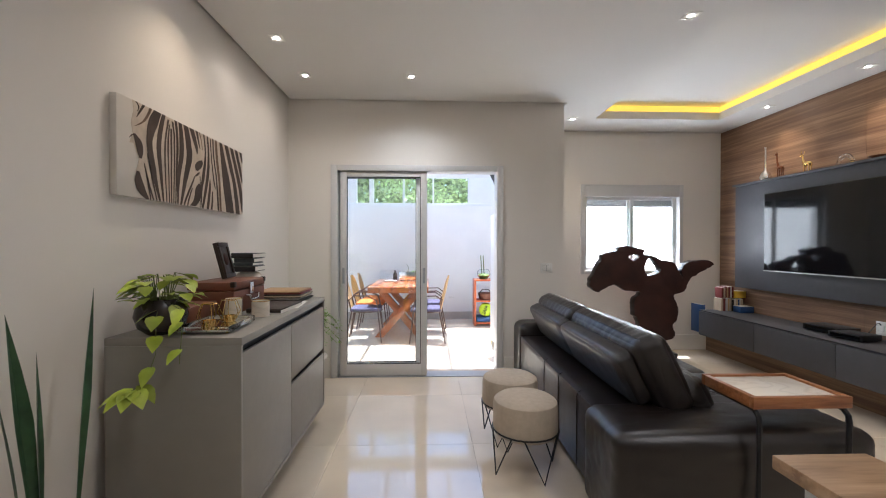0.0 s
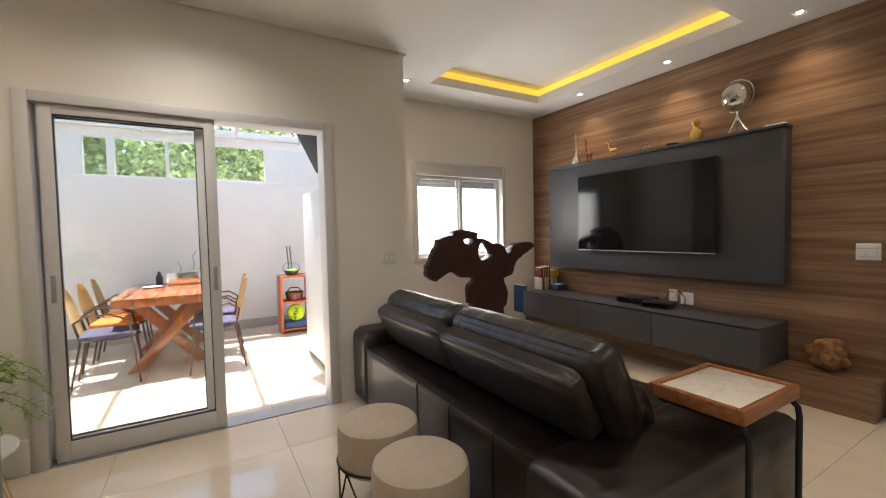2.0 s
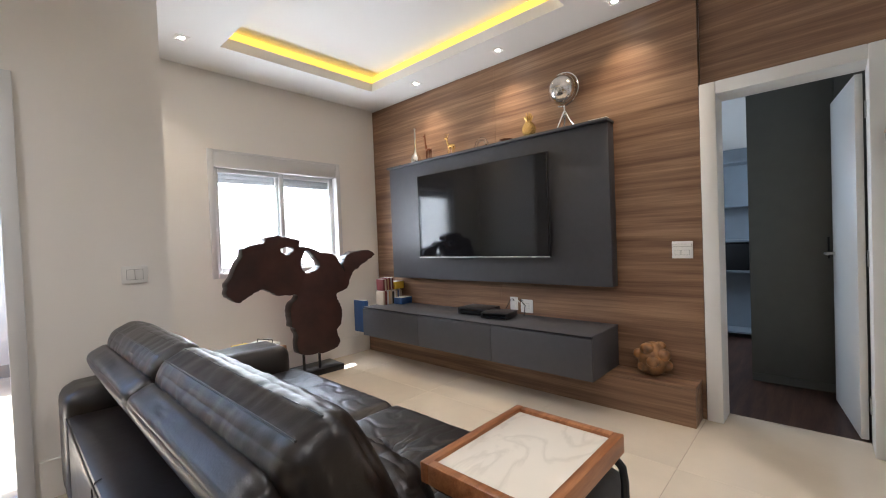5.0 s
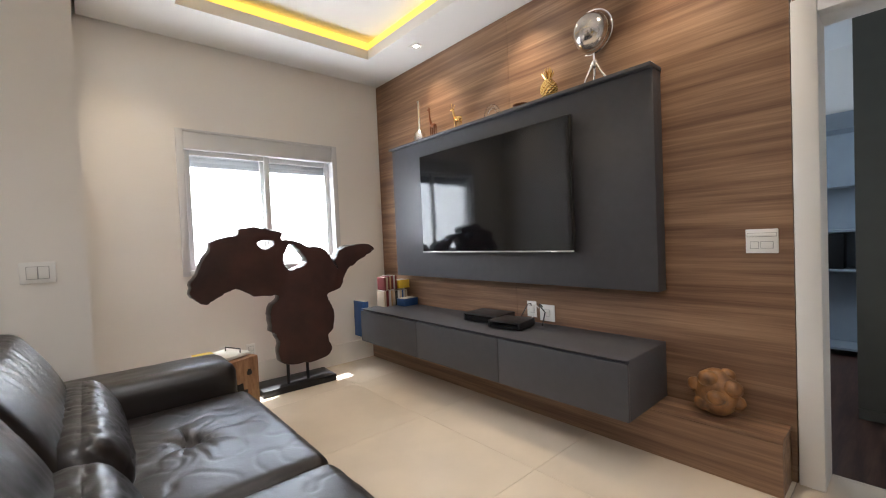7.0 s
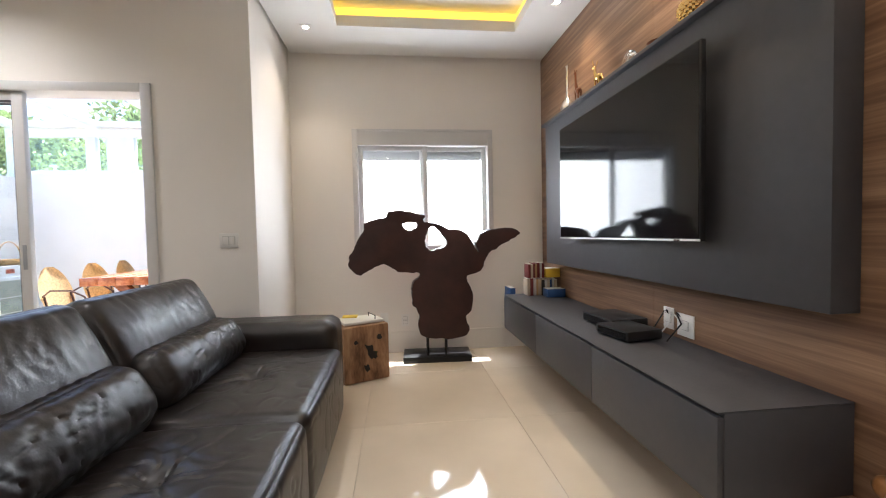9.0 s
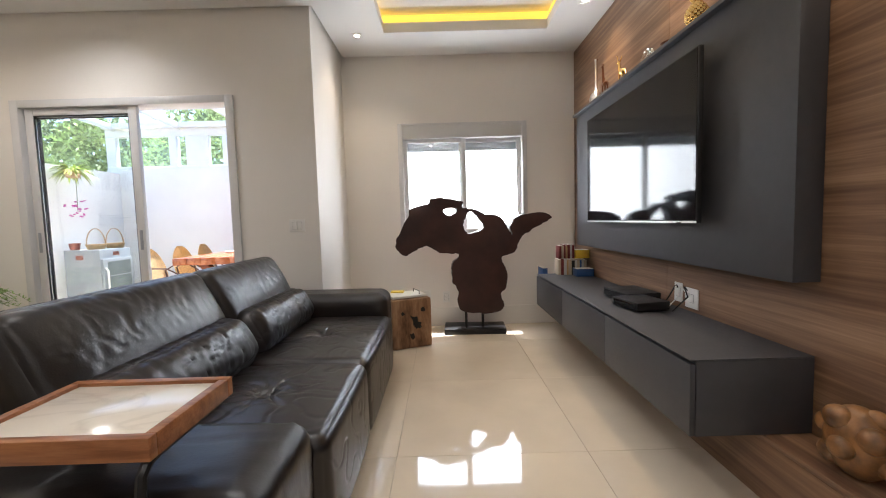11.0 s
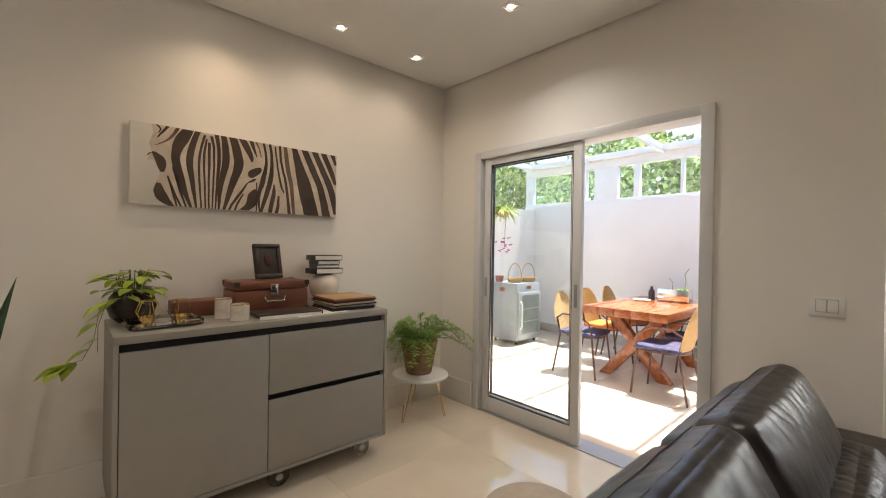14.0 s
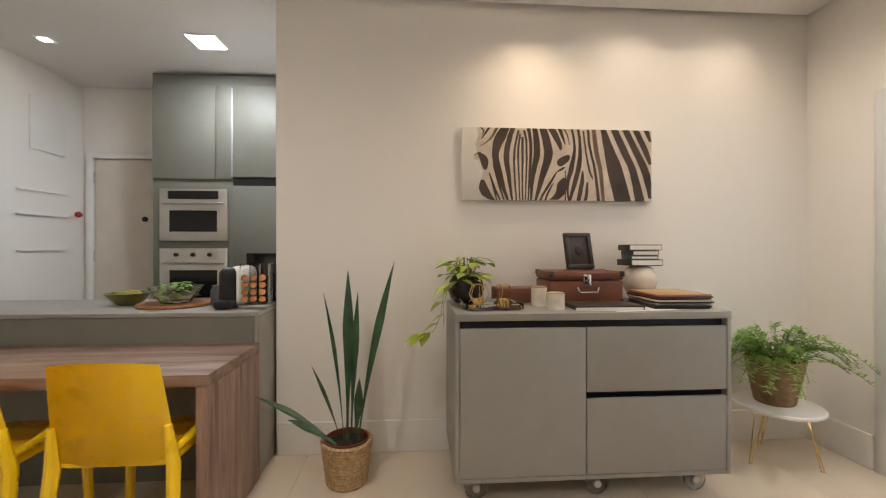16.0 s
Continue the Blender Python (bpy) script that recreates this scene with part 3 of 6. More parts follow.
sp("door", (sx1 - 0.022, sx1 - 0.002, sy0 + 0.023, ym - 0.002, szb + 0.023, szt - 0.072))
sp("drawer_front", (sx1 - 0.022, sx1 - 0.002, ym + 0.002, sy1 - 0.023, szb + 0.023, 0.53))
sp("drawer_front", (sx1 - 0.022, sx1 - 0.002, ym + 0.002, sy1 - 0.023, 0.562, szt - 0.072))
CLEAR = glassy("translucent_castor", (0.86, 0.86, 0.84), 0.18)
for cy in (2.11, 2.74, 3.27):
    for cx in (-0.70, -1.08):
        w = part("castor", moved(put(lathe([(0.006, -0.016), (0.05, -0.016), (0.058, -0.008), (0.058, 0.008), (0.05, 0.016), (0.006, 0.016)], 20), 0, 0, 0.058, 0, 90), Matrix.Translation(Vector((cx, cy, 0)) - SD)), CLEAR, side, "clear plastic castor")
        part("hub", moved(put(lathe([(0.0, -0.019), (0.017, -0.019), (0.021, -0.015), (0.021, 0.015), (0.017, 0.019), (0.0, 0.019)], 16), 0, 0, 0.058, 0, 90), Matrix.Translation(Vector((cx, cy, 0)) - SD)), STEEL, w)
        part("fork", moved(box(-0.024, 0.024, -0.018, 0.018, 0.085, 0.131, 0.006), Matrix.Translation(Vector((cx, cy, 0)) - SD)), STEEL, w)

# media wall
mp = thing("tv_panel", "graphite laminate wall panel with a narrow top shelf", "wall panel", (RIGHT, 3.8, 0.858))
part("panel", box(-0.11, -0.002, -1.19, 1.24, 0.0, 1.199, 0.003), GRAPHITE, mp)
part("shelf", box(-0.145, -0.002, -1.195, 1.25, 1.201, 1.222, 0.002), GRAPHITE, mp)
tv = thing("television", "large flat black television mounted on the panel", "television", (RIGHT - 0.112, 3.783, 1.081))
SCREEN = material("black_screen", (0.006, 0.006, 0.007), 0.07, vary=0.0, rough_vary=0.02, spec=0.38)
part("housing", box(-0.085, -0.06, -0.73, 0.73, 0.0, 0.83, 0.003), BLACK, tv)
part("back_cover", box(-0.06, -0.002, -0.5, 0.5, 0.12, 0.62, 0.01), BLACK, tv)
part("screen", box(-0.0875, -0.0855, -0.722, 0.722, 0.014, 0.822), SCREEN, tv, smooth=False)
part("bottom_trim", box(-0.0885, -0.0855, -0.73, 0.73, 0.001, 0.010), STEEL, tv, smooth=False)
part("logo_bar", box(-0.0895, -0.0885, -0.61, -0.57, 0.0, 0.008), CHROME, tv, smooth=False)

bench = thing("bench", "long low walnut bench along the television wall", "bench", (RIGHT, 3.75, 0))
part("seat", box(-0.195, -0.002, -1.665, WIN - 3.75 - 0.02, 0.24, 0.262, 0.002), WALNUT, bench)
part("front", box(-0.193, -0.17, -1.663, WIN - 3.75 - 0.022, 0.0, 0.238, 0.002), WALNUT, bench)
part("end", box(-0.169, -0.004, -1.663, -1.64, 0.0, 0.238, 0.002), WALNUT, bench)
low = thing("media_cabinet", "low graphite cabinet with three fronts on the walnut bench", "cabinet", (RIGHT, 3.88, 0.264))
part("body", box(-0.46, -0.004, -1.26, 1.26, 0.0, 0.30, 0.003), GRAPHITE, low)
for y0, y1 in ((-1.26, -0.437), (-0.433, 0.406), (0.41, 1.26)):
    part("front", box(-0.484, -0.462, y0, y1, 0.002, 0.287, 0.002), GRAPHITE, low)
part("top", box(-0.484, -0.004, -1.26, 1.26, 0.301, 0.305, 0.001), GRAPHITE, low)

# sofa side table
st = thing("c_table", "marble-topped side table with a wooden rim and black legs", "side table", (1.775, 2.045, 0))
MARBLE = marble("white_marble")
RIMWOOD = wood("caramel_wood", (0.20, 0.07, 0.022), (0.30, 0.115, 0.04), (0.40, 0.17, 0.065), "X", 0.35, 12, 3)
for b in ((-0.215, 0.215, -0.165, -0.14), (-0.215, 0.215, 0.14, 0.165), (-0.215, -0.19, -0.14, 0.14), (0.19, 0.215, -0.14, 0.14)):
    part("rim", box(b[0], b[1], b[2], b[3], 0.665, 0.715, 0.003), RIMWOOD, st)
part("marble_top", box(-0.19, 0.19, -0.14, 0.14, 0.68, 0.706, 0.002), MARBLE, st)

# stools
def make_stool(at):
    s = thing("stool", "round beige upholstered stool on black wire legs", "stool", at, 20, "stools behind the sofa")
    FAB = material("beige_fabric", (0.46, 0.385, 0.295), 0.9, vary=0.06, scale=30, bump=0.5, bump_scale=400)
    part("seat", lathe([(0, 0.225), (0.172, 0.225), (0.188, 0.235), (0.193, 0.26), (0.193, 0.395), (0.186, 0.422), (0.165, 0.437), (0, 0.442)], 40), FAB, s)
    ring = [(0.197 * math.cos(a * math.pi / 16), 0.197 * math.sin(a * math.pi / 16), 0.255) for a in range(32)]
    part("ring", tube(ring, 0.005, 6, closed=True), BLACK, s)
    for k in range(4):
        a = k * math.pi / 2
        pts = [(0.197 * math.cos(a - 0.6), 0.197 * math.sin(a - 0.6), 0.255), (0.20 * math.cos(a), 0.20 * math.sin(a), 0.006), (0.197 * math.cos(a + 0.6), 0.197 * math.sin(a + 0.6), 0.255)]
        part("leg", tube(pts, 0.005, 6), BLACK, s)
    return s


stool = make_stool((0.785, 2.67, 0))
copy_thing(stool, pose(0.775, 3.09, 0, 0, 0, 55))

# legs of the marble side table: two bent steel bars down to the floor
for x in (-0.195, 0.195):
    part("leg", tube([(x, 0.13, 0.66), (x, -0.12, 0.66), (x, -0.145, 0.655), (x, -0.165, 0.635), (x, -0.17, 0.60), (x, -0.17, 0.03), (x, -0.165, 0.012), (x, -0.14, 0.008), (x, 0.14, 0.008)], 0.011, 8), BLACK, st)

# root sculpture on a black plinth
ROOT = material("dark_red_root_wood", (0.040, 0.0115, 0.0085), 0.62, vary=0.4, scale=5, bump=0.5, bump_scale=22)
ROOT_RIM = material("lacquered_root_bark", (0.014, 0.008, 0.007), 0.30, vary=0.5, scale=14, bump=0.9, bump_scale=26, spec=0.4)
sc = thing("sculpture", "dark root-wood sculpture on two pins and a black plinth", "sculpture", (2.9, 5.2, 0))
part("plinth", moved(box(-0.305, 0.305, -0.15, 0.14, 0.0, 0.055, 0.006), pose(0, 0, 0, 0, 0, -3)), BLACK, sc)
part("pin", tube([(-0.09, -0.08, 0.05), (-0.09, -0.08, 0.24)], 0.013), BLACK, sc)
part("pin", tube([(0.075, -0.08, 0.05), (0.075, -0.08, 0.24)], 0.013), BLACK, sc)


def smooth_loop(pts, n=6):
    out = []
    m = len(pts)
    for i in range(m):
        p0, p1, p2, p3 = (Vector(pts[(i + k) % m]) for k in (-1, 0, 1, 2))
        for j in range(n):
            t = j / n
            out.append(0.5 * ((2 * p1) + (p2 - p0) * t + (2 * p0 - 5 * p1 + 4 * p2 - p3) * t * t + (3 * p1 - p0 - 3 * p2 + p3) * t ** 3))
    return out


def root_slab(outline, holes, y0, y1):
    bm = bmesh.new()
    edges = []
    for k, loop in enumerate([outline] + holes):
        vs = []
        for p in smooth_loop(loop, 9):
            j = 0.010 * noise.noise(Vector((p.x * 16, p.y * 16, k))) + 0.009 * noise.noise(Vector((p.x * 45, p.y * 45, k)))
            vs.append(bm.verts.new((p.x + j, y0, p.y + 0.010 * noise.noise(Vector((p.y * 16, p.x * 16, 5 + k))) + 0.009 * noise.noise(Vector((p.y * 45, p.x * 45, 5 + k))))))
        edges += [bm.edges.new((vs[i], vs[(i + 1) % len(vs)])) for i in range(len(vs))]
    bmesh.ops.triangle_fill(bm, use_beauty=True, edges=edges)
    faces = list(bm.faces)
    r = bmesh.ops.extrude_face_region(bm, geom=faces)
    for v in r["geom"]:
        if isinstance(v, bmesh.types.BMVert):
            v.co.y += y1 - y0
            v.co.x += 0.015 * noise.noise(v.co * 7)
            v.co.z += 0.015 * noise.noise(v.co * 7 + Vector((9, 0, 0)))
    bmesh.ops.recalc_face_normals(bm, faces=bm.faces)
    rim = [e for e in bm.edges if e.is_manifold and e.calc_face_angle(0) > 0.9]
    bmesh.ops.bevel(bm, geom=rim, offset=0.007, segments=2, profile=0.5, affect="EDGES")
    return bm


ROOT_OUTLINE = [(-0.63, 1.18), (-0.61, 1.25), (-0.45, 1.29), (-0.40, 1.34), (-0.24, 1.34), (-0.10, 1.30), (-0.10, 1.25), (0.04, 1.22), (0.10, 1.18), (0.25, 1.16),
                (0.31, 1.08), (0.37, 0.97), (0.36, 1.07), (0.44, 1.15), (0.64, 1.18), (0.76, 1.13), (0.64, 1.05), (0.47, 0.95), (0.39, 0.80), (0.27, 0.75),
                (0.32, 0.60), (0.31, 0.47), (0.26, 0.40), (0.25, 0.22), (-0.13, 0.235), (-0.17, 0.44), (-0.22, 0.55), (-0.21, 0.70), (-0.16, 0.79), (-0.33, 0.81),
                (-0.46, 0.88), (-0.58, 0.84), (-0.67, 0.79), (-0.76, 0.87), (-0.74, 0.98)]
ROOT_HOLES = [[(-0.285, 1.225), (-0.23, 1.24), (-0.165, 1.235), (-0.20, 1.175), (-0.26, 1.185)], [(-0.09, 1.09), (-0.06, 1.18), (0.0, 1.185), (0.09, 1.08), (0.06, 1.02), (-0.06, 1.00)]]
root = part("root", root_slab(ROOT_OUTLINE, ROOT_HOLES, -0.13, -0.02), ROOT, sc)
root.data.materials.append(ROOT_RIM)
for f in root.data.polygons:
    f.material_index = 0 if abs(f.normal.y) > 0.8 else 1

# cube of root wood with a tray of papers
CUBEWOOD = wood("knotty_root_wood", (0.10, 0.045, 0.02), (0.26, 0.135, 0.065), (0.40, 0.24, 0.13), "Z", 0.5, 4, 2.5)
cb = thing("root_cube", "square side table of knotty root wood with dark cracks", "side table", (2.24, 4.83, 0), 24)
part("body", put(pillow(0.37, 0.33, 0.44, 14, 0.012, 0.006, 5.0, 9), 0, 0, 0.22), CUBEWOOD, cb)
for k, (x, y, z, s, f) in enumerate(((0.04, -0.168, 0.22, 0.030, 0), (-0.09, -0.168, 0.32, 0.014, 0), (0.11, -0.168, 0.34, 0.02, 0), (0.0, -0.168, 0.11, 0.018, 0), (0.186, 0.02, 0.24, 0.035, 1), (0.186, -0.08, 0.10, 0.018, 1), (0.186, 0.09, 0.34, 0.015, 1))):
    bm = ball(s, 14, (1.0 if not f else 0.10, 0.10 if not f else 1.0, 1.0 + 1.2 * (k % 3 == 0)), (0, 0, 0))
    for v in bm.verts:
        w = 1 + 0.9 * noise.noise(v.co * 38 + Vector((k * 3.1, 0, 0))) + 0.4 * noise.noise(v.co * 90)
        v.co = Vector((v.co.x * (1 if f else w), v.co.y * (w if f else 1), v.co.z * w))
    part("crack", put(bm, x, y, z, 25 * (k % 2) if f else 0, 0 if f else 30 * (k % 3 - 1)), BLACK, cb)
PAPER = material("paper", (0.78, 0.76, 0.70), 0.8, vary=0.03)
tr = thing("tray", "white tray with a wire handle on the root cube", "tray", (2.24, 4.83, 0.445), 24)
part("base", box(-0.16, 0.16, -0.12, 0.12, 0, 0.022, 0.005), PAPER, tr)
part("handle", tube([(0.10, -0.09, 0.02), (0.10, -0.09, 0.05), (0.10, 0.06, 0.05), (0.10, 0.06, 0.02)], 0.004, 6), BLACK, tr)
YEL = material("yellow_board", (0.75, 0.52, 0.06), 0.5, vary=0.04)
tagged(part("notepad", put(box(-0.06, 0.06, -0.04, 0.04, 0, 0.012, 0.002), 2.16, 4.90, 0.468), YEL), "small yellow notepad on the white tray", "notepad")

# switches and sockets
PLASTIC = material("white_plastic", (0.80, 0.79, 0.76), 0.3, vary=0.01)
GREY_LINE = material("grey_gap", (0.35, 0.34, 0.33), 0.6, vary=0.02)


def plate(name, label, at, turn, w, h, keys):
    p = thing(name, label, "switch", at, turn)
    part("plate", box(-w / 2, w / 2, -0.008, -0.0005, -h / 2, h / 2, 0.003), PLASTIC, p)
    for x, z, kw, kh in keys:
        part("key", box(x - kw / 2, x + kw / 2, -0.012, -0.0075, z - kh / 2, z + kh / 2, 0.002), PLASTIC, p)
        part("gap", box(x - kw / 2 - 0.002, x + kw / 2 + 0.002, -0.0085, -0.0078, z - kh / 2 - 0.002, z + kh / 2 + 0.002), GREY_LINE, p, smooth=False)
    return p


plate("wall_switch", "white double switch on the wall beside the door", (1.42, BACK, 1.12), 0, 0.125, 0.10, ((-0.02, 0, 0.036, 0.056), (0.02, 0, 0.036, 0.056)))
plate("wall_switch", "white square switch plate on the walnut wall", (RIGHT, 2.18, 1.12), -90, 0.125, 0.115, ((-0.028, -0.018, 0.03, 0.03), (0.02, -0.018, 0.045, 0.03), (0.0, 0.03, 0.11, 0.015)))
plate("wall_socket", "white socket plate on the walnut wall", (RIGHT, 3.395, 0.645), -90, 0.12, 0.115, ((0.0, 0.0, 0.045, 0.045),))
plate("wall_socket", "white socket plate with cables on the walnut wall", (RIGHT, 3.525, 0.66), -90, 0.08, 0.115, ((0.0, 0.0, 0.045, 0.045),))
plate("wall_socket", "white socket low on the window wall", (2.62, WIN, 0.31), 0, 0.075, 0.115, ((0.0, 0.02, 0.04, 0.03), (0.0, -0.02, 0.04, 0.03)))
plate("wall_socket", "white blank plate low on the window wall", (2.42, WIN, 0.33), 0, 0.075, 0.115, ())

# devices on the media cabinet
for i, (x, y, rz, w, d, h) in enumerate(((3.84, 3.80, 4, 0.23, 0.31, 0.062), (3.77, 3.53, 10, 0.21, 0.25, 0.055))):
    b = thing("set_top_box", "flat black receiver box on the media cabinet", "receiver", (x, y, 0.571), rz, "receivers")
    part("case", box(-w / 2, w / 2, -d / 2, d / 2, 0.006, h, 0.006), BLACK, b)
    part("front_strip", box(-w / 2 - 0.002, -w / 2 + 0.004, -d / 2 + 0.02, d / 2 - 0.02, 0.012, h - 0.01), SCREEN, b)
    for fx in (-w / 2 + 0.03, w / 2 - 0.03):
        part("foot", box(fx - 0.01, fx + 0.01, -d / 2 + 0.02, d / 2 - 0.02, 0.0, 0.007), BLACK, b)
cable = thing("cables", "black and white cables between the boxes and sockets", "cables", (3.98, 3.5, 0.572))
for k, m in ((0, BLACK), (1, PLASTIC), (2, BLACK)):
    pts = [(-0.02 - 0.05 * k, 0.10 - 0.13 * k, 0.015), (0.0, 0.10 - 0.1 * k, 0.04 + 0.02 * k), (0.02, 0.06 - 0.05 * k, 0.12), (0.01, 0.03 - 0.04 * k, 0.13), (0.035, 0.02 - 0.06 * k, 0.085)]
    part("cable", tube([tuple(p) for p in smooth_loop([(a, b) for a, b, c in pts], 1)] and pts, 0.004, 6), m, cable)

# books and discs at the far end of the cabinet
rng = random.Random(5)
COL = [material("cover_red", (0.14, 0.02, 0.02), 0.5), material("cover_cream", (0.42, 0.35, 0.26), 0.6), material("cover_white", (0.48, 0.47, 0.45), 0.5), material("cover_blue", (0.03, 0.09, 0.26), 0.45),
       material("cover_black", (0.02, 0.02, 0.02), 0.4), material("cover_tan", (0.40, 0.25, 0.12), 0.5), material("cover_yellow", (0.75, 0.50, 0.04), 0.45), material("cover_teal", (0.05, 0.2, 0.2), 0.5)]


def book(at, w, d, h, col, turn=0, label="book", rx=0, ry=0, cat="book"):
    b = thing("book", label, cat, at, turn, "books by the window")
    b.matrix_world = pose(*at, rx, ry, turn)
    part("cover", box(0, w, 0, d, 0, h, 0.002), col, b)
    part("page_block", box(0.003, w - 0.003, 0.006, d + 0.0006, 0.004, h + 0.0006), PAPER, b, smooth=False)
    return b


x = 3.70
for i in range(11):
    w = rng.uniform(0.016, 0.030)
    book((x, 5.00, 0.571), w, 0.13, rng.uniform(0.135, 0.155), COL[(1, 0, 2, 5, 1, 4, 2, 1, 3, 2, 1)[i]], 0, "upright book in the row on the media cabinet")
    x += w + 0.001
x = 3.71
for i in range(7):
    w = rng.uniform(0.016, 0.024)
    book((x, 5.005, 0.728), w, 0.12, rng.uniform(0.12, 0.135), COL[(0, 1, 0, 5, 0, 2, 0)[i]], 0, "small upright book on top of the lower row")
    x += w + 0.001
book((3.865, 4.99, 0.728), 0.13, 0.13, 0.08, COL[6], 0, "yellow box lying on the row of books", cat="box")
book((3.83, 4.86, 0.571), 0.16, 0.12, 0.07, COL[3], 0, "blue box set beside the row of books", cat="box")
book((3.60, 5.21, 0.264), 0.05, 0.20, 0.35, COL[3], 0, "tall blue folder beside the media cabinet", cat="folder")

# ornaments on the panel's top shelf
SZ = 0.858 + 1.223
ORNX = RIGHT - 0.075
o = thing("bottle_vase", "silver bottle vase with a long thin neck on the shelf", "vase", (ORNX, 4.64, SZ))
part("body", lathe([(0, 0), (0.05, 0.002), (0.058, 0.03), (0.045, 0.07), (0.02, 0.10), (0.012, 0.14), (0.011, 0.34), (0.015, 0.36), (0.009, 0.36), (0.006, 0.30), (0, 0.29)], 24), CHROME, o)
BRONZE = material("brown_bronze", (0.16, 0.055, 0.02), 0.35, metal=0.5, vary=0.2)


def figure(name, label, at, s, mat, giraffe):
    f = thing(name, label, "figurine", at, 90)
    hb, neck = (0.10, 0.16) if giraffe else (0.07, 0.075)
    bm = ball(0.03, 12, (1.5, 0.75, 0.8), (0, 0, hb + 0.02))
    for x in (-0.03, 0.03):
        for yy in (-0.012, 0.012):
            tube([(x, yy, 0), (x * 0.95, yy, hb * 0.5), (x * 0.9, yy, hb + 0.02)], [0.006, 0.005, 0.010], 6, bm)
    tube([(0.03, 0, hb + 0.03), (0.05, 0, hb + 0.03 + neck * 0.5), (0.055, 0, hb + 0.03 + neck)], [0.018, 0.010, 0.009], 8, bm)
    ball(0.014, 10, (1.7, 0.8, 0.8), (0.068, 0, hb + 0.035 + neck), bm)
    for yy in (-0.008, 0.008):
        tube([(0.055, yy, hb + 0.04 + neck), (0.05, yy * (1 if giraffe else 2.5), hb + (0.06 if giraffe else 0.08) + neck)], 0.003, 5, bm)
    tube([(-0.045, 0, hb + 0.03), (-0.055, 0, hb - 0.01)], 0.004, 5, bm)
    part("body", moved(bm, Matrix.Diagonal((s, s, s, 1))), mat, f)


figure("giraffe_figurine", "brown carved giraffe figurine on the shelf", (ORNX, 4.45, SZ), 0.85, BRONZE, True)
figure("deer_figurine", "polished gold deer figurine on the shelf", (ORNX, 4.14, SZ), 0.95, BRASS, False)
o = thing("arch_ornament", "clear arched ornament with a gold tip on the shelf", "ornament", (ORNX, 3.77, SZ))
part("arch", tube([(0, 0.062 * math.cos(a), 0.008 + 0.075 * math.sin(a)) for a in [i * math.pi / 14 for i in range(15)]], 0.016, 10), GLASS, o)
part("tip", ball(0.017, 10, (1, 1, 0.8), (0, -0.062, 0.012)), BRASS, o)
o = thing("bowl", "small dark shallow bowl on the shelf", "bowl", (ORNX, 3.50, SZ))
part("bowl", lathe([(0, 0), (0.035, 0.002), (0.06, 0.022), (0.055, 0.022), (0.03, 0.008), (0, 0.007)], 24), BRONZE, o)
o = thing("pineapple", "shiny gold pineapple ornament on the shelf", "ornament", (ORNX, 3.27, SZ))
bm = bmesh.new()
for k in range(9):
    for j in range(11):
        zz = 0.012 + 0.0125 * k
        rr = 0.046 * math.sin(math.pi * (0.16 + 0.70 * k / 8))
        a = 2 * math.pi * (j + 0.5 * (k % 2)) / 11
        ball(0.0135, 6, (1, 1, 1), (rr * math.cos(a), rr * math.sin(a), zz), bm)
part("fruit", bm, BRASS, o)
bm = bmesh.new()
for k in range(16):
    a, t = k * 2.4, 0.25 + 0.75 * (k / 16)
    tube([(0.008 * math.cos(a), 0.008 * math.sin(a), 0.115), (0.03 * (1.3 - t) * math.cos(a), 0.03 * (1.3 - t) * math.sin(a), 0.14 + 0.03 * t), (0.045 * (1.3 - t) * math.cos(a), 0.045 * (1.3 - t) * math.sin(a), 0.15 + 0.06 * t)], [0.007, 0.006, 0.0005], 5, bm)
part("crown", bm, BRASS, o)
o = thing("globe", "silver globe on a chrome stand on the shelf", "globe", (ORNX, 2.95, SZ))
GLOBE = material("silver_globe", (0.62, 0.60, 0.58), 0.18, metal=1.0, vary=0.55, scale=9)
part("sphere", ball(0.112, 28, (1, 1, 1), (0, 0.01, 0.305)), GLOBE, o)
part("meridian", tube([(0, 0.01 + 0.128 * math.sin(radians(a)), 0.305 + 0.128 * math.cos(radians(a))) for a in range(-200, 21, 10)], 0.005, 6), CHROME, o)
part("stem", lathe([(0.012, 0.10), (0.018, 0.12), (0.008, 0.14), (0.008, 0.18)], 12), CHROME, o)
for k in range(3):
    a = k * 2.094 + 0.5
    part("leg", tube([(0.005 * math.cos(a), 0.005 * math.sin(a), 0.13), (0.035 * math.cos(a), 0.035 * math.sin(a), 0.07), (0.055 * math.cos(a), 0.08 * math.sin(a), 0.006)], [0.010, 0.007, 0.006], 8), CHROME, o)
tagged(part("remote_control", put(box(-0.02, 0.02, -0.07, 0.07, 0, 0.016, 0.004), ORNX, 2.69, SZ), PLASTIC), "small white remote control lying on the shelf", "remote control")

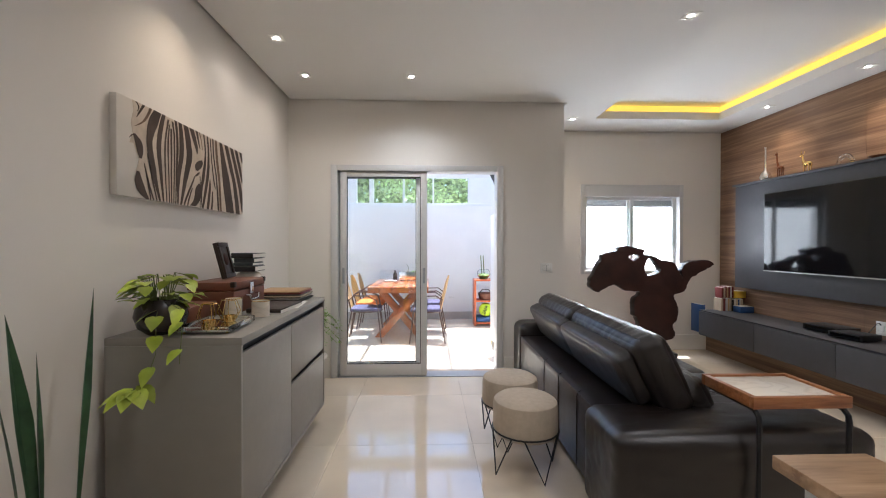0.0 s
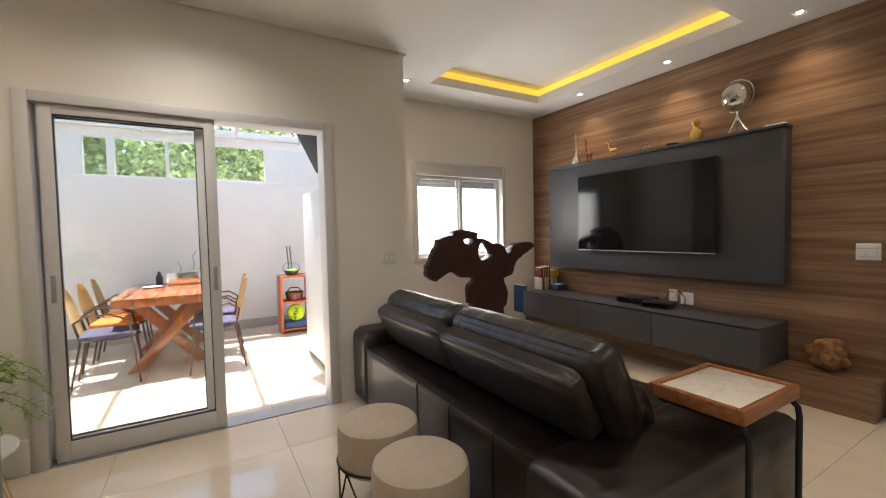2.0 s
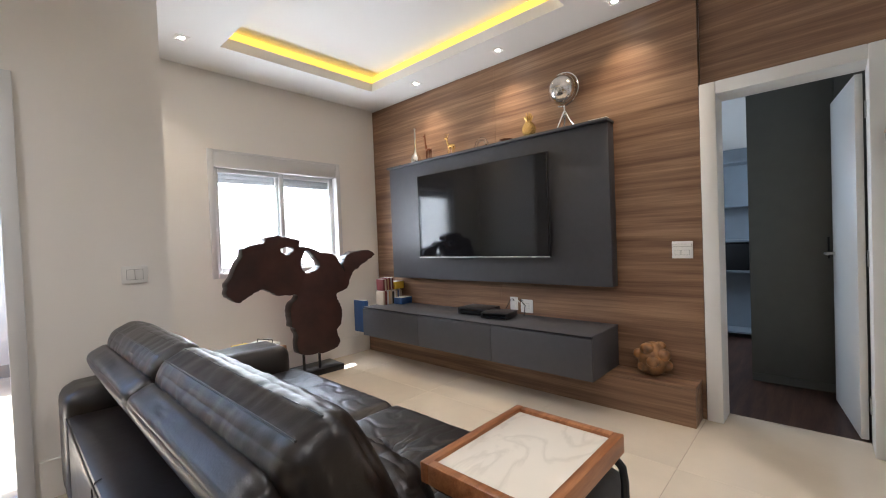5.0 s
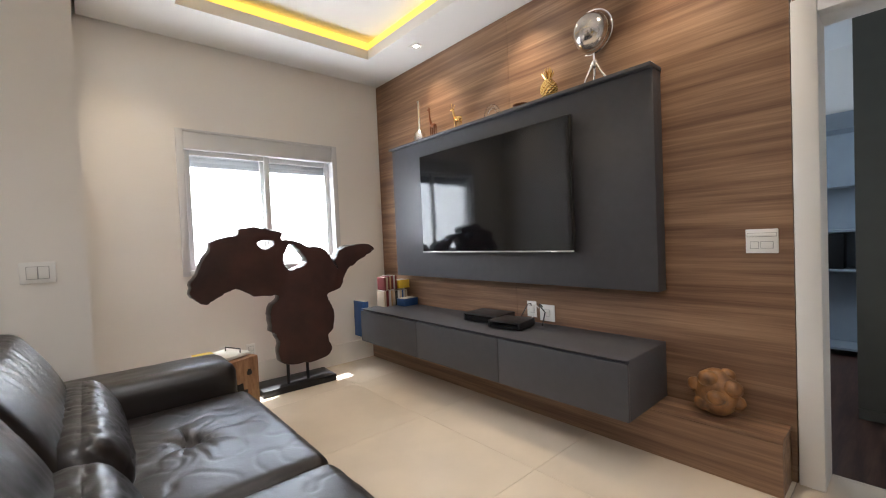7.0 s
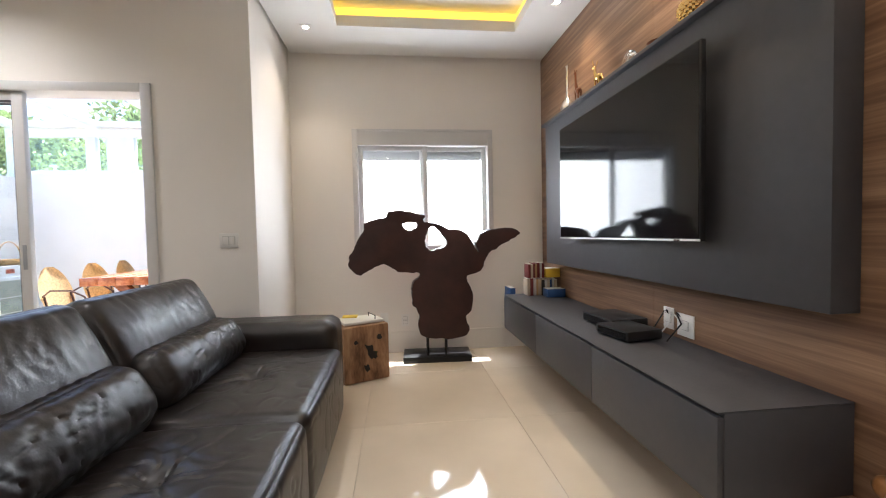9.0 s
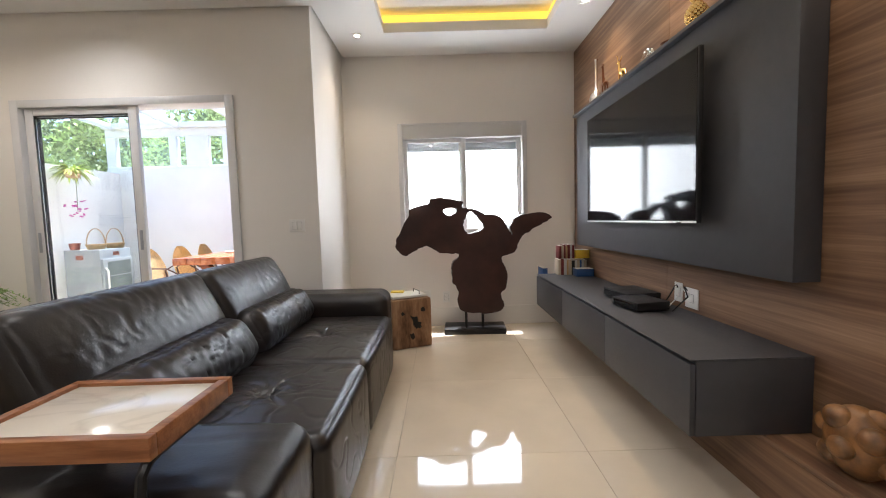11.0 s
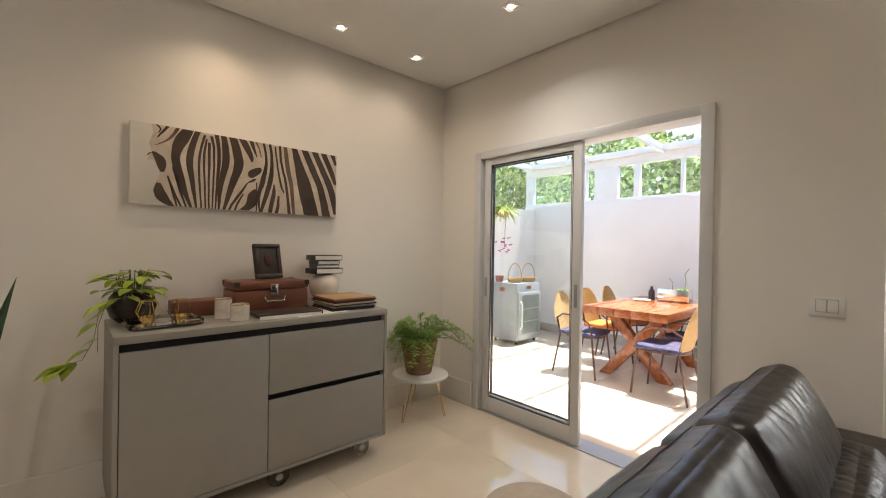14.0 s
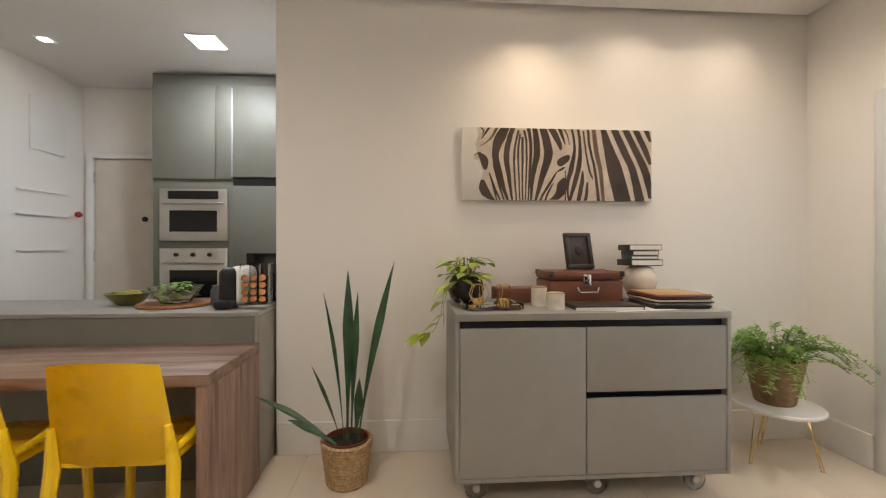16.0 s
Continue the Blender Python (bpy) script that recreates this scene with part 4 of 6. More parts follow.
# knot of root wood on the bench
KNOT = material("honey_root_wood", (0.23, 0.105, 0.032), 0.38, vary=0.75, scale=14, bump=0.8, bump_scale=45, coat=0.3)
kn = thing("root_ball", "knotted ball of honey-brown root wood on the bench", "ornament", (RIGHT - 0.10, 2.355, 0.263))
part("core", ball(0.098, 20, (0.8, 1, 1.2), (0, 0, 0.118)), KNOT, kn)
for k in range(11):
    a = k * 2.4
    zz = 0.05 + 0.0155 * k
    rr = 0.092 * math.sin(math.pi * zz / 0.245)
    part("lobe", ball(0.040 + 0.011 * math.sin(k * 3.1), 12, (0.85, 1.1, 0.95), (0.8 * rr * math.cos(a), rr * math.sin(a), zz)), KNOT, kn)

# zebra picture
art = thing("zebra_picture", "wide canvas print of a zebra in brown and white", "picture", (LEFT, 2.71, 1.575))
CANVAS = material("canvas_white", (0.74, 0.70, 0.64), 0.8, vary=0.03, scale=8, bump=0.3, bump_scale=500)
PRINT = material("canvas_print_brown", (0.065, 0.044, 0.034), 0.75, vary=0.35, scale=5, bump=0.3, bump_scale=500)
AW, AH = 1.235, 0.455
part("canvas", box(0.002, 0.034, -AW / 2, AW / 2, 0, AH, 0.002), CANVAS, art)


def stripe(pts, mat=None):
    """A dark band through (along, up, width) points given in hundredths of the picture's length and height."""
    c = [Vector((u / 100, v / 100, w / 200)) for u, v, w in pts]
    fine = []
    for i in range(len(c) - 1):
        p0, p1, p2, p3 = c[max(0, i - 1)], c[i], c[i + 1], c[min(len(c) - 1, i + 2)]
        for j in range(8):
            t = j / 8
            fine.append(0.5 * ((2 * p1) + (p2 - p0) * t + (2 * p0 - 5 * p1 + 4 * p2 - p3) * t * t + (3 * p1 - p0 - 3 * p2 + p3) * t ** 3))
    fine.append(c[-1])
    bm = bmesh.new()
    prev = None
    for k, p in enumerate(fine):
        wob = 0.0015 * noise.noise(Vector((p.x * 40, p.y * 9, 3)))
        lo = max(0.055, p.x - p.z + wob)
        hi = min(0.995, p.x + p.z + wob)
        hi = max(hi, lo + 0.0005)
        v = min(1, max(0, p.y))
        row = [bm.verts.new((0.0364, -AW / 2 + q * AW, v * AH)) for q in (lo, hi)]
        if prev:
            bm.faces.new((prev[0], prev[1], row[1], row[0]))
        prev = row
    bmesh.ops.recalc_face_normals(bm, faces=bm.faces)
    part("stripe", bm, mat or PRINT, art, smooth=False)


HIDE = material("canvas_print_beige", (0.60, 0.515, 0.42), 0.78, vary=0.16, scale=14, bump=0.3, bump_scale=500)
PALE_BROWN = material("canvas_print_pale_brown", (0.16, 0.105, 0.07), 0.78, vary=0.3, scale=9, bump=0.3, bump_scale=500)


def ink(*pts, mat=None):
    """A stripe through (along, down, width) points, along and width in thousandths of the length, down in hundredths of the height."""
    stripe([(x / 10, 100 - y, w / 10) for x, y, w in pts], mat)


# the pale hide, then the stripes from the far cheek across the brow to the neck
hide = prism([(0.078, 1.0), (0.995, 1.0), (0.995, 0.012), (0.14, 0.012), (0.105, 0.09), (0.096, 0.27), (0.112, 0.40), (0.085, 0.56), (0.062, 0.55), (0.080, 0.66), (0.070, 0.76), (0.085, 0.90)], 0.0346, 0.0352)
for v in hide.verts:
    v.co = Vector((v.co.z, -AW / 2 + v.co.x * AW, v.co.y * AH))
part("hide", hide, HIDE, art, smooth=False)
ink((98, 0, 10), (112, 5, 8), (104, 10, 4))
ink((140, 0, 14), (118, 9, 12), (100, 16, 4))
ink((180, 0, 16), (150, 14, 14), (116, 22, 10), (90, 26, 4), mat=PALE_BROWN)
ink((86, 34, 14), (106, 40, 40), (118, 50, 36), (120, 58, 14))
ink((62, 40, 3), (76, 36, 9), (92, 35, 8))
ink((222, 0, 46), (196, 14, 58), (172, 36, 36), (190, 62, 36), (212, 82, 24), (236, 100, 12))
ink((262, 0, 24), (243, 16, 28), (229, 38, 30), (240, 66, 22), (259, 100, 9))
ink((292, 3, 12), (276, 22, 11), (268, 40, 11), (272, 70, 9), (280, 100, 7))
ink((300, 8, 9), (291, 26, 11), (290, 44, 10), (294, 72, 8), (298, 100, 7))
ink((311, 12, 13), (312, 40, 12), (312, 72, 9), (313, 100, 7))
ink((321, 3, 14), (332, 20, 11), (334, 42, 10), (330, 74, 8), (328, 100, 6))
ink((344, 0, 20), (354, 20, 16), (354, 42, 16), (346, 74, 10), (342, 100, 7))
ink((375, 0, 26), (386, 18, 32), (385, 38, 34), (364, 68, 24), (357, 100, 9))
ink((418, 0, 38), (438, 18, 44), (446, 38, 46), (414, 68, 32), (380, 100, 13))
ink((464, 0, 38), (488, 12, 36), (508, 24, 22), (512, 30, 6))
ink((505, 0, 22), (522, 12, 14), (536, 22, 5))
ink((530, 0, 10), (548, 10, 8), (558, 22, 4), mat=PALE_BROWN)
ink((552, 36, 8), (536, 40, 50), (520, 46, 56), (508, 52, 18))
ink((530, 53, 12), (512, 57, 22), (494, 60, 8))
ink((528, 68, 10), (520, 76, 48), (508, 90, 52), (474, 99, 46))
ink((492, 60, 8), (450, 78, 16), (418, 92, 14), (404, 100, 10))
ink((470, 76, 8), (444, 90, 12), (432, 100, 9))
ink((106, 72, 18), (112, 84, 48), (132, 94, 48), (160, 100, 22))
ink((140, 62, 7), (166, 82, 12), (196, 100, 9))
ink((150, 72, 6), (168, 88, 9), (178, 100, 7))
ink((160, 50, 6), (188, 76, 11), (216, 100, 8))
ink((536, 58, 6), (538, 76, 7), (536, 100, 6))
ink((570, 0, 12), (585, 26, 14), (568, 54, 26), (548, 76, 18), (552, 100, 6))
ink((603, 0, 14), (614, 24, 16), (606, 54, 26), (576, 84, 22), (560, 100, 14))
ink((630, 2, 9), (644, 30, 9), (660, 54, 12), (676, 66, 10), (680, 70, 3))
ink((628, 58, 6), (624, 74, 22), (606, 100, 22))
ink((655, 0, 13), (666, 26, 13), (692, 56, 14), (712, 100, 18))
ink((652, 74, 10), (650, 88, 16), (642, 100, 18))
ink((685, 0, 20), (698, 28, 25), (722, 58, 22), (738, 100, 17), mat=PALE_BROWN)
ink((736, 0, 30), (768, 28, 56), (798, 55, 82), (842, 100, 90))
ink((796, 0, 40), (852, 32, 44), (896, 58, 42), (934, 100, 52))
ink((856, 0, 38), (908, 28, 40), (962, 58, 44), (994, 96, 26))
ink((910, 0, 35), (962, 28, 34), (990, 48, 18))
ink((968, 0, 30), (990, 16, 16))

# things on the sideboard
TOPZ = szt + 0.001
TAN_LEATHER = material("tan_leather", (0.16, 0.055, 0.028), 0.5, vary=0.2, scale=6, bump=0.2, bump_scale=120)
DARKWOOD = material("dark_carved_wood", (0.030, 0.018, 0.013), 0.5, vary=0.25, scale=9, bump=0.4, bump_scale=60)
CERAMIC = material("white_ceramic", (0.72, 0.66, 0.58), 0.25, vary=0.08, scale=12)
case = thing("suitcase", "small vintage tan leather suitcase with a metal latch", "suitcase", (-1.02, 2.77, TOPZ))
part("body", box(-0.13, 0.13, -0.215, 0.215, 0, 0.135, 0.012), TAN_LEATHER, case)
part("lid", box(-0.132, 0.132, -0.217, 0.217, 0.137, 0.185, 0.012), TAN_LEATHER, case)
for yy in (-0.205, 0.205):
    for xx in (-0.122, 0.122):
        part("corner", box(xx - 0.013, xx + 0.013, yy - 0.015, yy + 0.015, 0.155, 0.187, 0.005), DARKWOOD, case)
        part("corner", box(xx - 0.013, xx + 0.013, yy - 0.015, yy + 0.015, 0.0, 0.025, 0.005), DARKWOOD, case)
part("latch", box(0.131, 0.14, -0.022, 0.022, 0.10, 0.17, 0.003), CHROME, case)
part("handle", tube([(0.132, -0.065, 0.098), (0.152, -0.06, 0.096), (0.155, -0.05, 0.070), (0.155, 0.05, 0.070), (0.152, 0.06, 0.096), (0.132, 0.065, 0.098)], 0.006, 8), CHROME, case)
fr_ = thing("carved_frame", "dark carved wooden frame leaning above the suitcase", "picture frame", (-1.03, 2.745, TOPZ + 0.188))
fr_.matrix_world = pose(-1.03, 2.79, TOPZ + 0.188, 0, -14, 8)
part("board", box(-0.012, 0.010, -0.085, 0.085, 0.004, 0.225, 0.003), DARKWOOD, fr_)
for b in ((-0.085, 0.085, 0.20, 0.225), (-0.085, 0.085, 0.004, 0.03), (-0.085, -0.06, 0.03, 0.20), (0.06, 0.085, 0.03, 0.20)):
    part("rim", box(0.010, 0.020, b[0], b[1], b[2], b[3], 0.003), DARKWOOD, fr_)
part("relief", ball(0.032, 12, (0.35, 0.9, 1.2), (0.012, 0, 0.12)), ROOT, fr_)
small = thing("leather_box", "low brown leather box behind the candle holders", "box", (-1.06, 2.41, TOPZ))
part("body", box(-0.08, 0.08, -0.14, 0.14, 0, 0.085, 0.008), TAN_LEATHER, small)
VASEBOOK = material("grey_blue_cover", (0.07, 0.085, 0.09), 0.5, vary=0.2)
jar = thing("round_vase", "round cream ceramic vase carrying a stack of books", "vase", (-1.08, 3.185, TOPZ))
part("body", lathe([(0, 0), (0.045, 0.0), (0.06, 0.02), (0.088, 0.07), (0.102, 0.12), (0.098, 0.16), (0.07, 0.198), (0.045, 0.21), (0, 0.21)], 32), CERAMIC, jar)
for k, (w, d, h, c, z, rz) in enumerate(((0.155, 0.205, 0.038, COL[4], 0.211, 4), (0.135, 0.165, 0.022, VASEBOOK, 0.250, -3), (0.135, 0.165, 0.030, VASEBOOK, 0.273, 2), (0.15, 0.20, 0.035, COL[4], 0.304, -2))):
    b = thing("book", "small dark book stacked on the round vase", "book", (-1.08, 3.185, TOPZ + z), rz, "books on the vase")
    part("cover", box(-w / 2, w / 2, -d / 2, d / 2, 0, h, 0.002), c, b)
    part("page_block", box(-w / 2 + 0.004, w / 2 + 0.0006, -d / 2 + 0.004, d / 2 - 0.004, 0.005, h - 0.005), PAPER, b, smooth=False)
rng = random.Random(3)
for k in range(8):
    m_ = (COL[4], COL[4], COL[2], COL[4], COL[1], COL[4], COL[0], COL[5])[k]
    tagged(part("record_sleeve", put(box(-0.15, 0.15, -0.15, 0.15, 0, 0.0085, 0.001), -0.83 + rng.uniform(-0.012, 0.012), 3.20 + rng.uniform(-0.02, 0.02), TOPZ + 0.0095 * k, 0, 0, rng.uniform(-4, 4)), m_), "worn record sleeve in a stack on the sideboard", "record", "stack of records")
nb = thing("notebook", "dark brown leather notebook on the sideboard", "notebook", (-0.745, 2.79, TOPZ), -2)
part("cover", box(-0.10, 0.10, -0.18, 0.18, 0.004, 0.026, 0.003), DARKWOOD, nb)
part("page_block", box(-0.096, 0.1008, -0.176, 0.17, 0.0, 0.018), PAPER, nb, smooth=False)
tagged(part("paper_sheet", put(box(-0.11, 0.11, -0.17, 0.17, 0, 0.0012), -0.745, 2.97, TOPZ - 0.0002, 0, 0, 6), PAPER), "loose paper sheet under the notebook", "paper")
for k, (x, yy, r, h) in enumerate(((-0.86, 2.485, 0.043, 0.105), (-0.735, 2.535, 0.047, 0.085))):
    c = thing("candle_cup", "white marbled ceramic candle cup with a gold rim", "candle", (x, yy, TOPZ), 0, "candle cups")
    part("cup", lathe([(0, 0), (r, 0), (r, h), (r - 0.005, h), (r - 0.006, 0.02), (0, 0.018)], 28), MARBLE, c)
    part("rim", tube([(r * math.cos(a * math.pi / 12), r * math.sin(a * math.pi / 12), h) for a in range(24)], 0.0025, 5, closed=True), BRASS, c)
tray = thing("mirror_tray", "square mirrored tray with a black edge and feet", "tray", (-0.80, 2.20, TOPZ), 3)
part("mirror", box(-0.105, 0.105, -0.14, 0.14, 0.012, 0.018), material("tray_mirror", (0.75, 0.75, 0.72), 0.04, metal=1.0, vary=0.02), tray, smooth=False)
for b in ((-0.115, 0.115, -0.15, -0.141), (-0.115, 0.115, 0.141, 0.15), (-0.115, -0.106, -0.141, 0.141), (0.106, 0.115, -0.141, 0.141)):
    part("edge", box(b[0], b[1], b[2], b[3], 0.008, 0.034, 0.002), GLASS, tray)
for xx in (-0.09, 0.09):
    for yy in (-0.12, 0.12):
        part("foot", lathe([(0.006, 0.0), (0.006, 0.012)], 10), BRASS, tray).location = (xx, yy, 0)
for k, (x, yy) in enumerate(((-0.81, 2.14), (-0.78, 2.27))):
    c = thing("wire_candle_holder", "faceted gold wire candle holder on the tray", "candle holder", (x, yy, TOPZ + 0.019), 20 + 30 * k, "wire candle holders")
    part("cup", lathe([(0, 0), (0.026, 0.0), (0.03, 0.03), (0.027, 0.03), (0.024, 0.006), (0, 0.006)], 16), BRASS, c)
    for j in range(5):
        a, b2 = j * 2 * math.pi / 5, (j + 1) * 2 * math.pi / 5
        P = lambda r, ang, z: (r * math.cos(ang), r * math.sin(ang), z)
        part("wire", tube([P(0.028, a, 0.002), P(0.055, a, 0.05), P(0.034, a, 0.105), P(0.034, b2, 0.105)], 0.0022, 5), BRASS, c)

# plants
LEAF = material("pothos_leaf", (0.42, 0.53, 0.05), 0.4, vary=0.35, scale=9)
LEAFDARK = material("snake_plant_leaf", (0.030, 0.075, 0.030), 0.4, vary=0.5, scale=14)
FERN = material("fern_leaf", (0.22, 0.38, 0.06), 0.5, vary=0.35, scale=12)
STEM = material("plant_stem", (0.13, 0.17, 0.04), 0.5, vary=0.2)
shade_by_leaf(LEAF, 0.45, 1.3)
SOIL = material("potting_soil", (0.03, 0.02, 0.013), 0.95, vary=0.4, scale=40, bump=1.0, bump_scale=90)
STRAW = wood("woven_straw", (0.22, 0.13, 0.055), (0.40, 0.26, 0.12), (0.55, 0.39, 0.20), "X", 0.75, 1.0, 60)
DARKPOT = material("dark_glazed_pot", (0.022, 0.016, 0.013), 0.25, vary=0.3, scale=10)


def leaf(bm, at, way, up, length, width, droop=0.35, seg=4):
    """A pointed heart-shaped leaf bent along its length."""
    d, u = Vector(way).normalized(), Vector(up)
    s = d.cross(u).normalized()
    n = s.cross(d)
    prev = None
    for i in range(seg + 1):
        t = i / seg
        w = width * math.sin(math.pi * min(1, t * 0.92 + 0.08)) ** 0.8 * (1.15 - 0.5 * t) if i < seg else 0.0
        c = Vector(at) + d * length * t - Vector((0, 0, 1)) * droop * length * t * t
        row = [bm.verts.new(c - s * w + n * w * 0.25), bm.verts.new(c), bm.verts.new(c + s * w + n * w * 0.25)]
        if prev:
            for a, b in ((0, 1), (1, 2)):
                bm.faces.new((prev[a], prev[b], row[b], row[a]))
        prev = row


rng = random.Random(11)
po = thing("potted_pothos", "pothos with yellow-green trailing leaves in a dark round pot", "plant", (-0.995, 2.095, TOPZ))
part("pot", lathe([(0, 0), (0.055, 0), (0.09, 0.03), (0.105, 0.08), (0.095, 0.13), (0.075, 0.155), (0.07, 0.15), (0.08, 0.12), (0, 0.12)], 32), DARKPOT, po)
part("soil", lathe([(0, 0.128), (0.078, 0.126)], 20, closed=False), SOIL, po)
bm, stems = bmesh.new(), bmesh.new()
for k in range(62):
    a = rng.uniform(0, 2 * math.pi)
    r, z = rng.uniform(0.02, 0.13), 0.14 + rng.uniform(0.0, 0.12)
    p = (r * math.cos(a), r * math.sin(a), z)
    tube([(0.03 * math.cos(a), 0.03 * math.sin(a), 0.125), (0.6 * p[0], 0.6 * p[1], z + 0.01), p], 0.0022, 4, stems)
    leaf(bm, p, (math.cos(a + rng.uniform(-1, 1)), math.sin(a + rng.uniform(-1, 1)), rng.uniform(-0.5, 0.3)), (0, 0, 1), rng.uniform(0.045, 0.078), rng.uniform(0.022, 0.034), 0.2)
for trail in (((0.02, -0.05, 0.13), (0.06, -0.13, 0.09), (0.07, -0.15, -0.06), (0.06, -0.19, -0.15), (0.05, -0.26, -0.17)), ((0.05, -0.03, 0.14), (0.15, -0.11, 0.12), (0.17, -0.14, 0.02), (0.16, -0.14, -0.10))):
    pts = [Vector(p) for p in trail]
    tube(pts, 0.0016, 5, stems)
    for i in range(len(pts) - 1):
        for t in (0.5,) if i else (0.4, 0.9):
            q = pts[i].lerp(pts[i + 1], t)
            a = rng.uniform(-2.6, -0.4)
            leaf(bm, q, (math.cos(a), math.sin(a), -0.3), (0, 0, 1), rng.uniform(0.07, 0.11), rng.uniform(0.025, 0.036))
for k in range(4):
    a = -2.5 + 0.6 * k
    leaf(bm, (0.05, -0.25, -0.17), (math.cos(a), math.sin(a), -0.1), (0, 0, 1), 0.11, 0.04)
tagged(part("stalk", stems, STEM, po), kind="stuff")
part("foliage", bm, LEAF, po)

sn = thing("snake_plant", "snake plant with tall dark leaves in a woven straw basket", "plant", (-0.90, 1.43, 0))
prof = [(0, 0.0), (0.105, 0.0)]
for i in range(14):
    z = 0.008 + i * 0.0165
    r = 0.108 + 0.028 * i / 13
    prof += [(r, z), (r + 0.005, z + 0.008)]
prof += [(0.132, 0.238), (0.12, 0.236), (0.118, 0.20), (0, 0.20)]
part("basket", lathe(prof, 40), STRAW, sn, "woven straw basket")
part("inner_pot", lathe([(0.118, 0.20), (0.118, 0.246), (0.112, 0.246), (0.108, 0.21)], 32, closed=False), material("terracotta_plastic", (0.16, 0.035, 0.02), 0.5), sn)
part("soil", lathe([(0, 0.222), (0.11, 0.218)], 20, closed=False), SOIL, sn)


def sword(bm, base, way, length, width, bend, twist=0.0):
    d = Vector(way).normalized()
    side_ = d.cross(Vector((math.cos(twist), math.sin(twist), 0.2))).normalized()
    prev = None
    for i in range(13):
        t = i / 12
        w = width * (0.20 + 0.80 * min(1, max(0, (t - 0.2) / 0.45))) * (1 if t < 0.6 else max(0.02, 1 - ((t - 0.6) / 0.4) ** 1.6))
        c = Vector(base) + d * length * t + Vector(bend) * t * t
        n = side_.cross(d) * w * 0.35
        row = [bm.verts.new(c - side_ * w + n), bm.verts.new(c - n * 0.2), bm.verts.new(c + side_ * w + n)]
        if prev:
            for a in (0, 1):
                bm.faces.new((prev[a], prev[a + 1], row[a + 1], row[a]))
        prev = row


for base, tip, wd, bend, tw in (((0.0, 0.0, 0.21), (-0.10, -0.01, 1.15), 0.033, (0, -0.02, 0), 0.1), ((0.02, 0.06, 0.21), (-0.065, 0.255, 1.20), 0.025, (-0.02, 0.07, 0), 0.2),
                             ((-0.02, 0.02, 0.21), (-0.07, 0.05, 1.03), 0.024, (0, 0.02, 0), 0.5), ((-0.02, -0.02, 0.21), (-0.02, -0.13, 1.03), 0.013, (0, -0.06, 0), 0.7),
                             ((-0.03, -0.04, 0.21), (-0.02, -0.195, 0.63), 0.011, (0, -0.05, 0), 0.3), ((0.02, -0.05, 0.21), (0.02, -0.48, 0.482), 0.030, (0, -0.10, -0.02), 1.4),
                             ((0.04, -0.04, 0.21), (0.06, -0.30, 0.37), 0.036, (0.02, -0.02, -0.03), 1.3), ((0.02, 0.04, 0.21), (0.02, 0.07, 0.57), 0.026, (0, -0.03, 0), 0.1)):
    way = Vector(tip) - Vector(base) - Vector(bend)
    bm = bmesh.new()
    sword(bm, base, way, way.length, wd, bend, tw)
    part("leaf", bm, LEAFDARK, sn)

ps = thing("plant_stand", "low round white side table on gold hairpin legs", "side table", (-0.95, 3.97, 0))
part("top", lathe([(0, 0.32), (0.215, 0.32), (0.225, 0.326), (0.225, 0.339), (0.22, 0.345), (0, 0.345)], 48), WHITE, ps)
for k in range(3):
    a = radians(-80 + 120 * k)
    c_, s_ = math.cos(a), math.sin(a)
    part("leg", tube([(0.13 * c_ - 0.03 * s_, 0.13 * s_ + 0.03 * c_, 0.322), (0.195 * c_, 0.195 * s_, 0.005), (0.21 * c_, 0.21 * s_, 0.005), (0.13 * c_ + 0.03 * s_, 0.13 * s_ - 0.03 * c_, 0.322)], 0.0036, 6), BRASS, ps)
TANPOT = material("tan_fibre_pot", (0.24, 0.145, 0.075), 0.75, vary=0.25, scale=30, bump=0.5, bump_scale=120)
fe = thing("potted_fern", "feathery asparagus fern in a tan fibre pot", "plant", (-0.97, 3.97, 0.346))
prof = [(0, 0.0), (0.093, 0.0)]
for i in range(12):
    prof += [(0.098 + 0.043 * i / 11, 0.006 + i * 0.0178), (0.0995 + 0.043 * i / 11, 0.015 + i * 0.0178)]
prof += [(0.138, 0.225), (0.13, 0.19), (0, 0.19)]
part("pot", lathe(prof, 36), TANPOT, fe)
part("soil", lathe([(0, 0.205), (0.12, 0.20)], 20, closed=False), SOIL, fe)
rng = random.Random(23)
bm, stems = bmesh.new(), bmesh.new()
